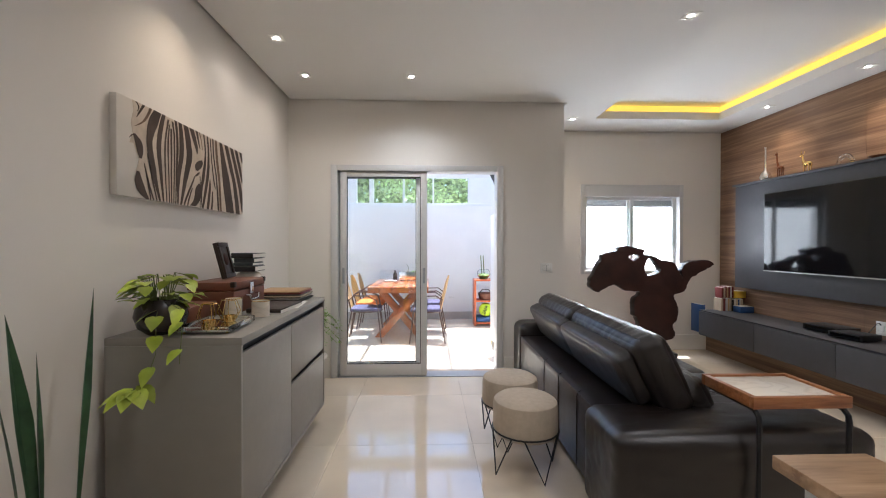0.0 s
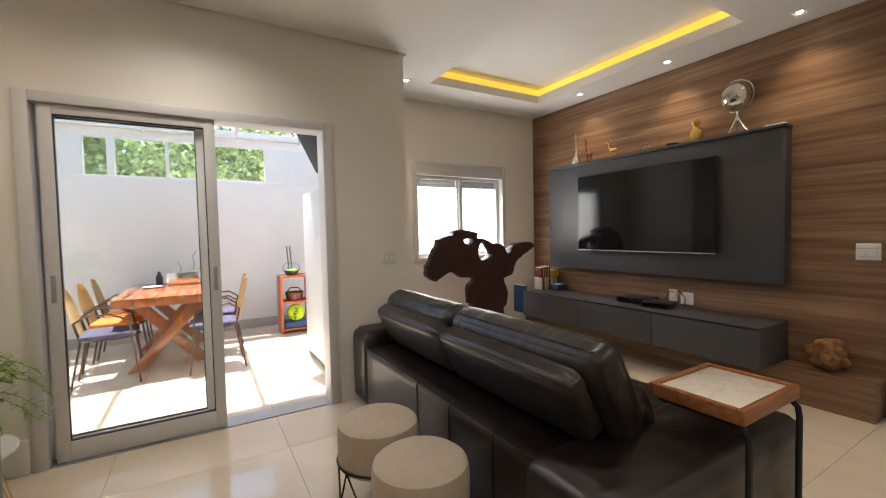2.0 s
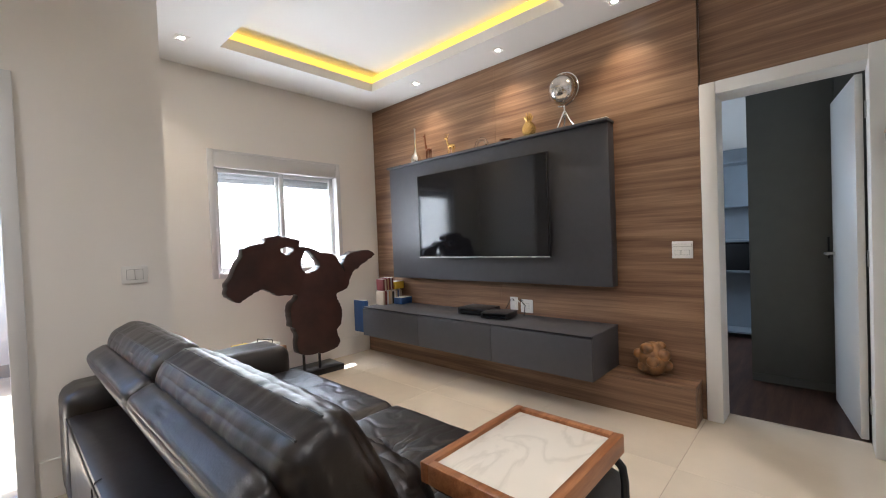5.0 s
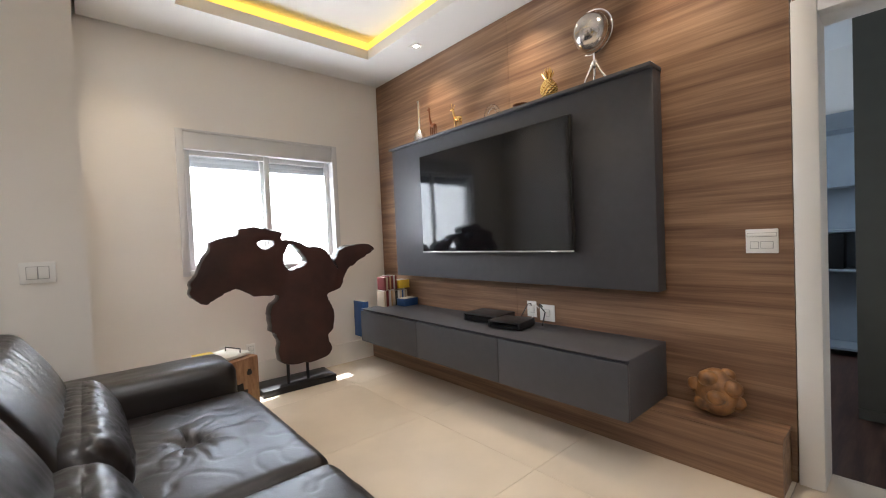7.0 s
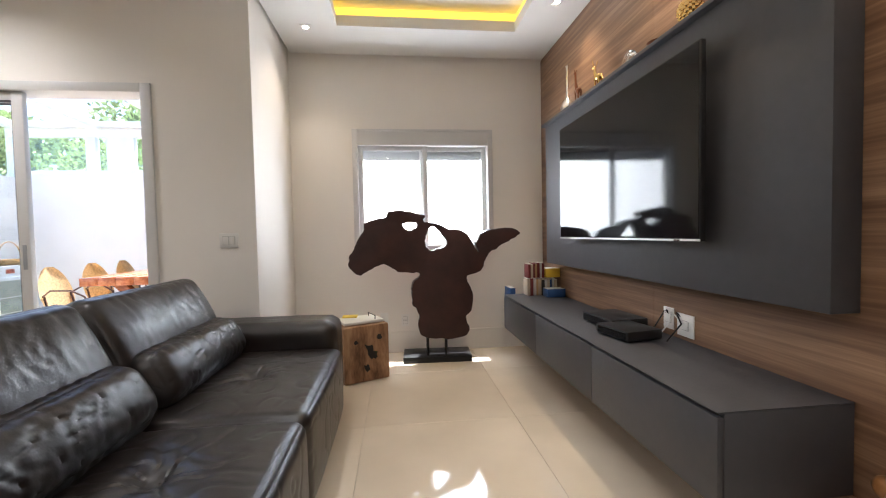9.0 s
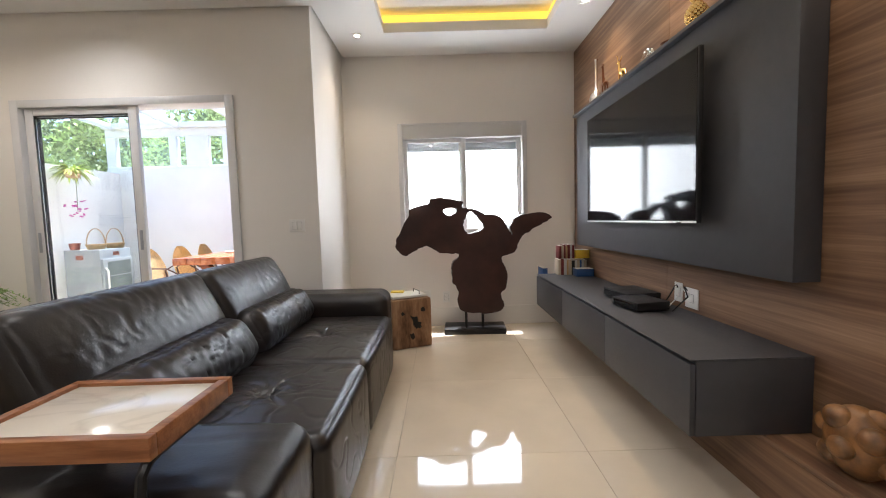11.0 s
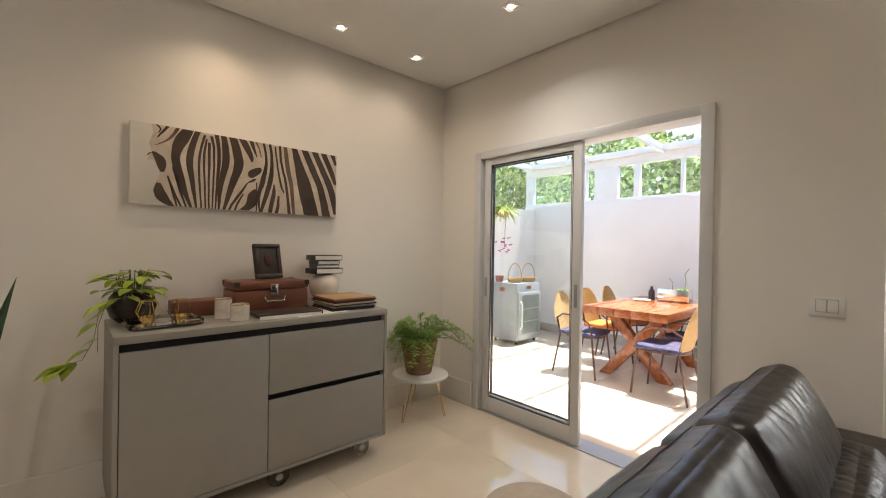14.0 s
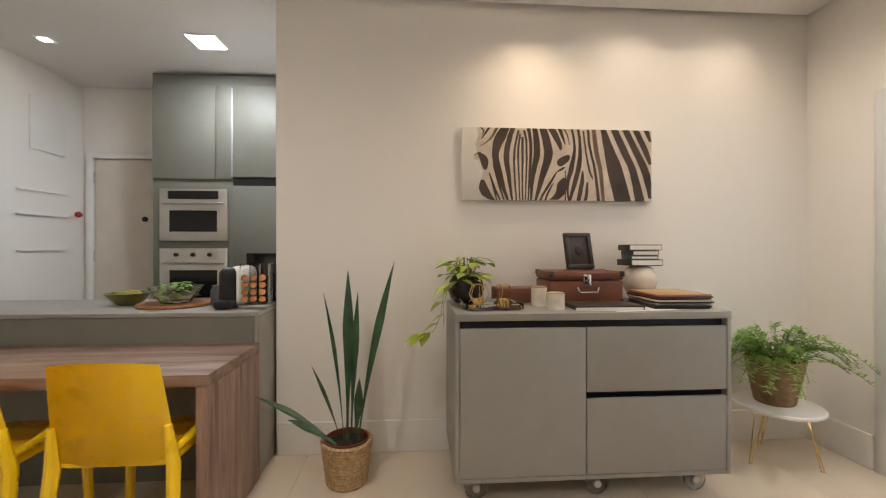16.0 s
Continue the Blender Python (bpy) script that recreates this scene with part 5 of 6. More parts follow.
for k in range(62):
    a = rng.uniform(0, 2 * math.pi)
    L = rng.uniform(0.10, 0.38)
    if math.cos(a) < -0.1:
        L *= 0.45
    rise = rng.uniform(0.05, 0.20)
    pts = [Vector((0.03 * math.cos(a), 0.03 * math.sin(a), 0.20))]
    for i in range(1, 8):
        t = i / 7
        pts.append(Vector((math.cos(a) * (0.03 + L * t), math.sin(a) * (0.03 + L * t), 0.20 + rise * math.sin(t * 2.2) - 0.13 * (L / 0.36) * t * t)))
    tube(pts, 0.0014, 3, stems)
    for i in range(2, 8):
        for q in range(9):
            b2 = a + rng.choice((-1, 1)) * rng.uniform(0.3, 1.5)
            p = pts[i - 1].lerp(pts[i], rng.random())
            ln = rng.uniform(0.018, 0.045)
            e = p + Vector((math.cos(b2) * ln, math.sin(b2) * ln, rng.uniform(-0.012, 0.018)))
            s_ = (e - p).cross(Vector((0, 0, 1))).normalized() * 0.0042
            bm.faces.new([bm.verts.new(v) for v in (p - s_ * 0.4, p + s_ * 0.4, p.lerp(e, 0.6) + s_, e, p.lerp(e, 0.6) - s_)])
tagged(part("stalk", stems, STEM, fe), kind="stuff")
tagged(part("fronds", bm, FERN, fe, smooth=False), kind="stuff")
for c in fe.children:
    wide = 1.24 if c.name.startswith(("stalk", "fronds")) else 1.06
    c.data.transform(Matrix.Diagonal((wide, wide, 1.2, 1)))

# spotlights in the ceiling; the last two are unseen, added as fill
SPOTS = [(-0.88, 2.52), (-0.88, 3.18), (-0.87, 3.82), (0.05, 3.81), (1.87, 2.79), (1.87, 4.94), (3.77, 4.44), (3.79, 3.46), (3.79, 2.5), (0.4, 0.9), (2.4, 0.5)]
for i, (x, y) in enumerate(SPOTS):
    s = thing("ceiling_spot", "small square recessed ceiling spotlight, lit", "spotlight", (x, y, H), 0, "ceiling spotlights")
    bm = box(-0.048, 0.048, -0.048, -0.034, -0.005, 0.0)
    box(-0.048, 0.048, 0.034, 0.048, -0.005, 0.0, bm=bm)
    box(-0.048, -0.034, -0.034, 0.034, -0.005, 0.0, bm=bm)
    box(0.034, 0.048, -0.034, 0.034, -0.005, 0.0, bm=bm)
    part("frame", bm, WHITE, s)
    part("lamp", lathe([(0, -0.002), (0.018, -0.002), (0.020, -0.0005), (0, -0.0005)], 20), LAMP, s)
    lo = new("spot_beam", bpy.data.lights.new("spot_beam", "SPOT"))
    watts, tint, cone = (16, (1.0, 0.92, 0.83), 125)
    if i == 3:
        watts, cone = 15, 150
    if i in (1, 2):
        watts, tint, cone = 3.6, (1.0, 0.80, 0.60), 150
    # the two added spots: wide fill for the left wall and front of the room
    if i > 8:
        watts, tint, cone = (13 if i == 9 else 19), (1.0, 0.89, 0.77), 170
    if i == 4:
        watts = 12
    if i == 0:
        watts, tint, cone = 6.5, (1.0, 0.75, 0.50), 126
    if i == 5:
        watts, tint, cone = 6, (1.0, 0.76, 0.50), 105
    if i in (6, 7, 8):
        watts, tint, cone = 9, (1.0, 0.76, 0.50), 105
    lo.data.energy, lo.data.color, lo.data.spot_size, lo.data.spot_blend, lo.data.shadow_soft_size = watts, tint, radians(cone), 1.0, 0.03
    lo.matrix_world = look((x, y, H - 0.012), (x, y, 0))

# ---- side by the bedroom door ----
for b in ((3.50, 3.56, 1.165, 1.195, 0, 2.18), (3.90, 3.96, 1.165, 1.195, 0, 2.18), (3.56, 3.90, 1.165, 1.195, 2.12, 2.18)):
    structure("door_trim", box(*b, bevel=0.004), WHITE, "white painted door casing", "trim")
structure("wall_hall", box(3.2, 5.2, 0.0, 0.1, 0, H), WALL, "plain hall wall seen through the side doorway", "wall")
structure("baseboard", box(3.2, 3.5, 1.18, 1.196, 0, 0.2, 0.004), BASE, "tall white painted baseboard", "baseboard")
structure("baseboard", box(3.044, 3.06, -1.9, 1.196, 0, 0.2, 0.004), BASE, "tall white painted baseboard", "baseboard")
MASKBLUE = material("mask_blue", (0.03, 0.05, 0.14), 0.5, vary=0.5, scale=18)
MASKRED = material("mask_red_brown", (0.24, 0.06, 0.035), 0.5, vary=0.5, scale=30)
MASKCREAM = material("mask_cream", (0.55, 0.42, 0.28), 0.6, vary=0.3, scale=30)
mk_ = thing("tribal_mask", "tall carved wooden mask painted in dark blue and red", "wall mask", (3.27, 1.182, 1.19))
part("board", put(pillow(0.115, 0.04, 1.10, 12, 0.018, 0.004, 2.0, 9), 0, 0.021, 0.56), DARKWOOD, mk_)
for z0, z1, m in ((0.98, 1.09, MASKBLUE), (0.80, 0.96, MASKRED), (0.56, 0.78, MASKBLUE), (0.36, 0.54, MASKRED), (0.16, 0.34, MASKRED)):
    part("painted_field", put(pillow(0.118 - 0.03 * abs(z0 - 0.6), 0.026, z1 - z0, 6, 0.012, 0.003, z0, 12), 0, 0.036, (z0 + z1) / 2), m, mk_)
for k in range(10):
    part("bead", ball(0.014, 8, (1.6, 0.5, 0.8), (0.03 * (-1) ** k, 0.05, 0.2 + 0.083 * k)), MASKCREAM, mk_)
sm = thing("small_mask", "small dark carved mask hung beside the door", "wall mask", (3.93, 1.196, 1.62))
part("face", put(pillow(0.05, 0.05, 0.13, 6, 0.02, 0.004, 1.0, 20), 0, 0.027, 0.065), DARKWOOD, sm)
part("band", put(pillow(0.054, 0.02, 0.02, 4, 0.008, 0.0, 1.0), 0, 0.046, 0.085), MASKCREAM, sm)
ac = thing("air_conditioner", "white wall-mounted air conditioner with its flap open", "air conditioner", (3.62, 1.182, 2.60))
part("housing", put(pillow(0.78, 0.20, 0.19, 10, 0.05, 0.0, 0.0), 0, 0.107, 0.115), PLASTIC, ac)
part("outlet", box(-0.36, 0.36, 0.09, 0.185, 0.012, 0.026, 0.003), GREY_LINE, ac)
part("flap", moved(box(-0.36, 0.36, 0, 0.07, -0.003, 0.003, 0.002), pose(0, 0.155, 0.005, -35)), PLASTIC, ac)

# things seen in the bedroom
bd = thing("bedroom_shelf", "pale shelf unit with dark boxes deep in the bedroom", "shelf", (6.6, 2.35, 0))
BLUEGREY = material("blue_grey_laminate", (0.25, 0.28, 0.31), 0.5, vary=0.04)
part("back", box(0.30, 0.32, -0.4, 0.4, 0, 2.2), BLUEGREY, bd)
for x0 in (-0.4, 0.38):
    part("side", box(0.0, 0.30, x0, x0 + 0.02, 0, 2.2), BLUEGREY, bd)
for z in (0.05, 0.75, 1.1, 1.5, 2.0):
    part("board", box(0.0, 0.30, -0.38, 0.38, z, z + 0.02), BLUEGREY, bd)
tagged(part("storage_box", box(6.62, 6.86, 2.1, 2.6, 0.772, 1.08, 0.004), BLACK), "black storage box on the bedroom shelf", "box")
# unseen bluish area lamp, added to brighten the gap at the bedroom door
area("bedroom_window", (5.9, 3.55, 1.6), (5.9, 1.0, 1.0), 0.8, 1.0, 9, (0.80, 0.90, 1.0))

# ---- wooden table near the entrance ----
OAK = wood("light_oak_laminate", (0.22, 0.125, 0.06), (0.36, 0.22, 0.115), (0.47, 0.31, 0.18), "X", 0.4, 12, 1.4)
dt = thing("desk", "light oak desk with thick panel legs", "desk", (1.62, 1.05, 0))
part("top", box(-0.44, -0.16, -0.75, 0.30, 0.715, 0.755, 0.004), OAK, dt)
part("leg", box(-0.42, -0.38, -0.70, 0.22, 0.0, 0.713, 0.004), WHITE, dt)
part("leg", box(-0.22, -0.18, -0.70, 0.22, 0.0, 0.713, 0.004), WHITE, dt)

# ---- kitchen ----
KW = wood("ash_brown_laminate", (0.13, 0.075, 0.05), (0.24, 0.15, 0.105), (0.34, 0.23, 0.17), "Y", 0.5, 14, 1.2)
KWZ = wood("ash_brown_laminate_upright", (0.13, 0.075, 0.05), (0.24, 0.15, 0.105), (0.34, 0.23, 0.17), "Z", 0.5, 14, 1.2)
SAGE = material("grey_green_laminate", (0.16, 0.155, 0.125), 0.5, vary=0.04, scale=6)
isl = thing("kitchen_island", "taupe kitchen island with a flat worktop", "kitchen island", (-1.27, -0.3, 0))
part("worktop", box(-0.33, 0.30, -1.05, 1.235, 0.895, 0.92, 0.003), TAUPE, isl)
part("front_panel", box(0.27, 0.298, -1.05, 1.21, 0.0, 0.893, 0.002), SAGE, isl)
part("end_panel", box(-0.33, 0.30, 1.212, 1.235, 0.0, 0.893, 0.002), TAUPE, isl)
part("rear_panel", box(-0.33, -0.31, -1.05, 1.21, 0.0, 0.893, 0.002), SAGE, isl)
bt = thing("breakfast_table", "brown wood-grain breakfast table built against the island", "table", (-0.68, -0.3, 0))
part("top", box(-0.285, 0.285, -1.05, 1.245, 0.70, 0.75, 0.002), KW, bt)
part("end_leg", box(-0.285, 0.285, 1.195, 1.243, 0.0, 0.698, 0.002), KWZ, bt)
YELLOW = material("yellow_plastic", (0.90, 0.58, 0.004), 0.28, vary=0.03, scale=4, coat=0.2)


def make_chair(at, turn):
    c = thing("plastic_chair", "glossy yellow moulded plastic chair at the breakfast table", "chair", at, turn, "yellow chairs")
    part("seat", put(pillow(0.42, 0.42, 0.035, 10, 0.016, 0.0), 0, 0, 0.445), YELLOW, c)
    bm = bmesh.new()
    rows = []
    for i in range(11):
        t = i / 10
        z = 0.44 + 0.40 * t
        w = 0.232 - 0.030 * t
        row = []
        for j in range(13):
            u = j / 6 - 1
            yy = -0.20 - 0.07 * t - 0.035 * (1 - u * u) * (0.4 + 0.6 * t)
            row.append(bm.verts.new((u * w, yy, z - (0.02 * u * u if i == 10 else 0) + (0.02 if i == 10 else 0))))
        rows.append(row)
    for a, b in zip(rows, rows[1:]):
        for j in range(12):
            bm.faces.new((a[j], a[j + 1], b[j + 1], b[j]))
    bmesh.ops.solidify(bm, geom=list(bm.faces), thickness=0.016)
    bmesh.ops.recalc_face_normals(bm, faces=bm.faces)
    part("backrest", bm, YELLOW, c)
    for x in (-0.195, 0.195):
        part("leg", tube([(x * 1.08, 0.19, 0.0), (x, 0.18, 0.44)], [0.018, 0.024], 8), YELLOW, c)
        part("leg", tube([(x * 1.24, -0.27, 0.0), (x * 1.13, -0.215, 0.44), (x * 1.08, -0.235, 0.60)], [0.020, 0.026, 0.014], 8), YELLOW, c)
        part("arm", tube([(x * 1.10, -0.225, 0.485), (x * 1.10, -0.05, 0.50), (x * 1.10, 0.12, 0.505), (x * 1.05, 0.18, 0.44)], [0.014, 0.016, 0.016, 0.018], 8), YELLOW, c)
    return c


ch = make_chair((-0.50, 0.65, 0), 90)
copy_thing(ch, pose(-0.50, 0.05, 0, 0, 0, 91))

tw = thing("oven_tower", "grey-green tall kitchen cabinet with built-in ovens", "cabinet", (-2.62, 0.2, 0))
part("body", box(-0.18, 0.24, -0.68, 0.74, 0.0, 2.80, 0.002), SAGE, tw)
for y0, y1, z0, z1 in ((-0.675, -0.15, 1.88, 2.70), (0.0, 0.73, 1.90, 2.70), (-0.145, -0.005, 1.88, 2.70)):
    part("cabinet_door", box(0.241, 0.258, y0, y1, z0, z1, 0.002), SAGE, tw)
part("cabinet_door", box(0.241, 0.258, 0.0, 0.73, 0.9, 1.82, 0.002), SAGE, tw)
part("handle_strip", box(0.259, 0.268, -0.006, 0.006, 1.9, 2.68, 0.001), ALUGREY, tw)
part("niche", box(0.2405, 0.243, 0.0, 0.73, 1.825, 1.895), BLACK, tw, smooth=False)
STAINLESS = material("brushed_stainless", (0.56, 0.54, 0.50), 0.3, metal=0.9, vary=0.05)
for z0, h, nm in ((1.335, 0.455, "built-in stainless steel microwave oven"), (0.76, 0.51, "built-in stainless steel oven below the microwave")):
    ov = thing("oven", nm, "oven", (-2.378, -0.125, z0))
    part("front", box(0.0, 0.028, -0.285, 0.285, 0, h, 0.004), STAINLESS, ov)
    part("control_panel", box(0.0285, 0.031, -0.21, 0.21, h - 0.09, h - 0.02), SCREEN if z0 > 1 else STAINLESS, ov, smooth=False)
    part("window", box(0.0285, 0.031, -0.20, 0.20, 0.08, h - 0.19), SCREEN, ov, smooth=False)
    part("handle", tube([(0.03, -0.25, h - 0.13), (0.055, -0.24, h - 0.13), (0.055, 0.24, h - 0.13), (0.03, 0.25, h - 0.13)], 0.010, 8), STEEL, ov)
    for k in (-0.14, 0.0, 0.14):
        if z0 < 1:
            part("knob", put(lathe([(0.018, 0), (0.016, 0.02), (0, 0.021)], 16), 0.031, k, h - 0.055, 0, 90), BLACK, ov)
kd = tagged(new("door_3"), "white painted service door in the kitchen", "door", kind="structure")
part("door_leaf", box(-2.818, -2.80, -1.265, -0.62, 0.005, 2.125, 0.003), material("cream_door_paint", (0.66, 0.60, 0.52), 0.5, vary=0.03), kd)
part("door_frame", box(-2.819, -2.775, -1.33, -1.272, 0, 2.19, 0.003), WHITE, kd)
part("door_frame", box(-2.819, -2.775, -1.271, -0.60, 2.132, 2.19, 0.003), WHITE, kd)
for z in (0.5, 1.2, 1.95):
    part("hinge", box(-2.792, -2.784, -1.285, -1.265, z - 0.05, z + 0.05), STEEL, kd)
part("lock", put(lathe([(0.025, 0), (0.025, 0.012), (0, 0.014)], 16), -2.79, -0.80, 1.55, 0, 90), BLACK, kd)
wall("wall_kitchen_left", "white painted kitchen side wall", [(-2.82, -1.9, -1.53, -1.38, 0, H)])
shl = thing("wire_wall_rack", "thin white wire rack on the kitchen wall", "wall rack", (-2.35, -1.378, 0))
for z in (1.25, 1.55, 1.75):
    part("bar", box(-0.25, 0.22, 0.002, 0.022, z, z + 0.006), WHITE, shl)
part("frame", box(-0.24, 0.10, 0.002, 0.012, 2.1, 2.55, 0.003), WHITE, shl)
tagged(part("red_ornament", ball(0.035, 10, (1.2, 0.6, 0.8), (-2.70, -1.34, 1.586)), material("red_ornament", (0.35, 0.03, 0.02), 0.5)), "small red ornament on the wire rack", "ornament")
pl = thing("ceiling_panel_light", "square white light panel in the kitchen ceiling, lit", "ceiling light", (-1.82, 0.25, H))
part("frame", box(-0.11, 0.11, -0.11, 0.11, -0.010, 0.0, 0.002), WHITE, pl)
area("panel_beam", (-1.82, 0.25, H - 0.02), (-1.82, 0.25, 0), 0.2, 0.2, 4, (0.95, 0.97, 1.0))
part("diffuser", box(-0.10, 0.10, -0.10, 0.10, -0.0125, -0.0105), PANEL_LIGHT, pl, smooth=False)
ks = thing("ceiling_spot", "small square recessed ceiling spotlight, lit", "spotlight", (-1.87, -0.93, H), 0, "ceiling spotlights")
part("frame", box(-0.048, 0.048, -0.048, 0.048, -0.005, 0.0), WHITE, ks)
part("lamp", box(-0.03, 0.03, -0.03, 0.03, -0.007, -0.0055), LAMP, ks, smooth=False)

IZT = 0.921
bowl = thing("fruit_bowl", "green leaf-shaped ceramic bowl on the island", "bowl", (-1.32, 0.02, IZT))
part("bowl", lathe([(0, 0), (0.05, 0), (0.09, 0.03), (0.125, 0.075), (0.118, 0.075), (0.085, 0.035), (0.045, 0.008), (0, 0.008)], 28), material("green_glaze", (0.13, 0.12, 0.03), 0.3, vary=0.3, scale=10), bowl)
for k in range(4):
    part("fruit", ball(0.035, 12, (1, 1, 1), (0.04 * math.cos(k * 1.7), 0.04 * math.sin(k * 1.7), 0.055)), material("green_fruit", (0.25, 0.22, 0.03), 0.4, vary=0.2), bowl)
tagged(part("wooden_board", put(lathe([(0, 0), (0.20, 0), (0.205, 0.008), (0.20, 0.018), (0, 0.018)], 40), -1.27, 0.33, IZT), RIMWOOD), "round wooden serving board on the island", "board")
gb = thing("glass_bowl", "clear glass bowl of green leaves on the wooden board", "bowl", (-1.27, 0.33, IZT + 0.019))
part("bowl", lathe([(0, 0), (0.08, 0), (0.15, 0.10), (0.146, 0.10), (0.076, 0.006), (0, 0.006)], 32), GLASS, gb)
bm = bmesh.new()
for k in range(60):
    a, r = rng.uniform(0, 6.28), rng.uniform(0, 0.09)
    leaf(bm, (r * math.cos(a), r * math.sin(a), 0.02 + rng.uniform(0, 0.10)), (math.cos(a), math.sin(a), 0.2), (0, 0, 1), 0.06, 0.02)
part("leaves", bm, FERN, gb)
tagged(part("glass_jar", put(lathe([(0, 0), (0.045, 0), (0.05, 0.02), (0.05, 0.09), (0.04, 0.11), (0.04, 0.125), (0, 0.127)], 24), -1.25, 0.60, IZT), material("smoky_glass", (0.12, 0.12, 0.13), 0.1, vary=0.1)), "smoky glass jar beside the coffee machine", "jar")
cm = thing("coffee_machine", "white and black capsule coffee machine on the island", "coffee machine", (-1.24, 0.72, IZT))
part("body", put(pillow(0.24, 0.12, 0.24, 10, 0.05, 0.0), -0.01, 0.025, 0.125), PLASTIC, cm)
part("front", put(pillow(0.10, 0.105, 0.235, 10, 0.045, 0.0), 0.09, -0.02, 0.122), BLACK, cm)
part("drip_tray", put(pillow(0.12, 0.10, 0.05, 6, 0.02, 0.0), 0.14, -0.02, 0.028), BLACK, cm)
cr = thing("capsule_rack", "clear acrylic rack filled with bronze coffee capsules", "rack", (-1.16, 0.855, IZT))
part("tray", box(-0.10, 0.06, -0.085, 0.075, 0.0, 0.02, 0.003), STEEL, cr)
for yy in (-0.085, -0.03, 0.02, 0.072):
    part("divider", box(-0.06, 0.03, yy, yy + 0.004, 0.02, 0.26), GLASS, cr, smooth=False)
for j in range(3):
    for k in range(4):
        part("capsule", put(lathe([(0.012, 0), (0.017, 0.022), (0.0195, 0.024), (0, 0.026)], 14), 0.02, -0.054 + 0.051 * j, 0.045 + 0.042 * k, 0, 70), material("bronze_capsule", (0.55, 0.26, 0.11), 0.25, metal=1.0) if j + k == 0 else bpy.data.materials["bronze_capsule"], cr)
tagged(part("black_tablet", put(box(-0.012, 0.012, -0.10, 0.09, 0, 0.32, 0.006), -1.31, 0.84, IZT), SCREEN), "black glass panel standing behind the capsule rack", "screen")

# ---- patio ----
# unseen slab above the door, added to keep direct sun off the indoor floor
POV = 5.15
structure("patio_overhang", box(-2.7, 1.45, BACK + 0.15, POV, 2.74, 2.9), OUTWALL, "unseen white slab added above the sliding door to block the sun", "ceiling")
PWH = material("white_painted_steel", (0.80, 0.80, 0.79), 0.4, vary=0.02)
per = tagged(new("window_2"), "white framed window band above the patio wall", "window", kind="structure")
for z0, z1 in ((2.08, 2.13), (2.60, 2.72)):
    part("rail", box(-2.75, 1.7, PY + 0.02, PY + 0.12, z0, z1, 0.003), PWH, per)
for x0, x1 in ((-2.75, -2.6), (-1.75, -1.62), (-1.48, -1.12), (-0.89, -0.81), (-0.28, -0.24), (0.27, 0.30), (0.93, 1.7)):
    part("mullion", box(x0, x1, PY + 0.025, PY + 0.115, 2.13, 2.60, 0.003), PWH, per)
PALEGLASS = glassy("pale_green_glass", (0.93, 0.98, 0.96))
for x0, x1 in ((-2.6, -1.75), (-1.62, -1.48), (-1.12, -0.89), (-0.81, -0.28), (-0.24, 0.27), (0.30, 0.93)):
    g = part("pane", box(x0, x1, PY + 0.066, PY + 0.072, 2.13, 2.60), PALEGLASS, per, smooth=False)
    g.visible_shadow = False
roof = tagged(new("patio_roof"), "white steel rafters with clear glass over the patio", "roof", kind="structure")
for x in (-2.6, -1.55, -0.5, 0.55, 1.42):
    part("rafter", moved(box(-0.02, 0.02, 0, 2.74, -0.05, 0.05, 0.003), pose(x, POV + 0.01, 2.86, -2.5)), PWH, roof)
part("gutter_beam", box(-2.75, 1.7, PY - 0.06, PY + 0.10, 2.72, 2.80, 0.004), PWH, roof)

# dining table
ptab = thing("patio_table", "orange hardwood dining table on crossed beam legs", "table", (-0.23, 6.78, 0))
for k in range(5):
    x0 = -0.43 + 0.172 * k
    part("plank", box(x0, x0 + 0.1705, -0.76, 0.76, 0.675, 0.76, 0.004), TABLEWOOD, ptab)
for y in (-0.43, 0.48):
    part("leg", moved(box(-0.05, 0.05, -0.045, 0.045, -0.50, 0.46, 0.004), pose(0, y - 0.046, 0.345, 0, 40.5, 0) ), TABLEWOOD, ptab)
    part("leg", moved(box(-0.05, 0.05, -0.045, 0.045, -0.50, 0.46, 0.004), pose(0, y + 0.046, 0.345, 0, -40.5, 0)), TABLEWOOD, ptab)
RATTAN = material("woven_rattan", (0.60, 0.42, 0.21), 0.6, vary=0.3, scale=60, bump=1.0, bump_scale=160)
CUSHION = material("purple_cushion", (0.06, 0.052, 0.105), 0.85, vary=0.5, scale=25)
BROWNSTEEL = material("brown_steel", (0.10, 0.055, 0.04), 0.4, metal=0.4, vary=0.1)


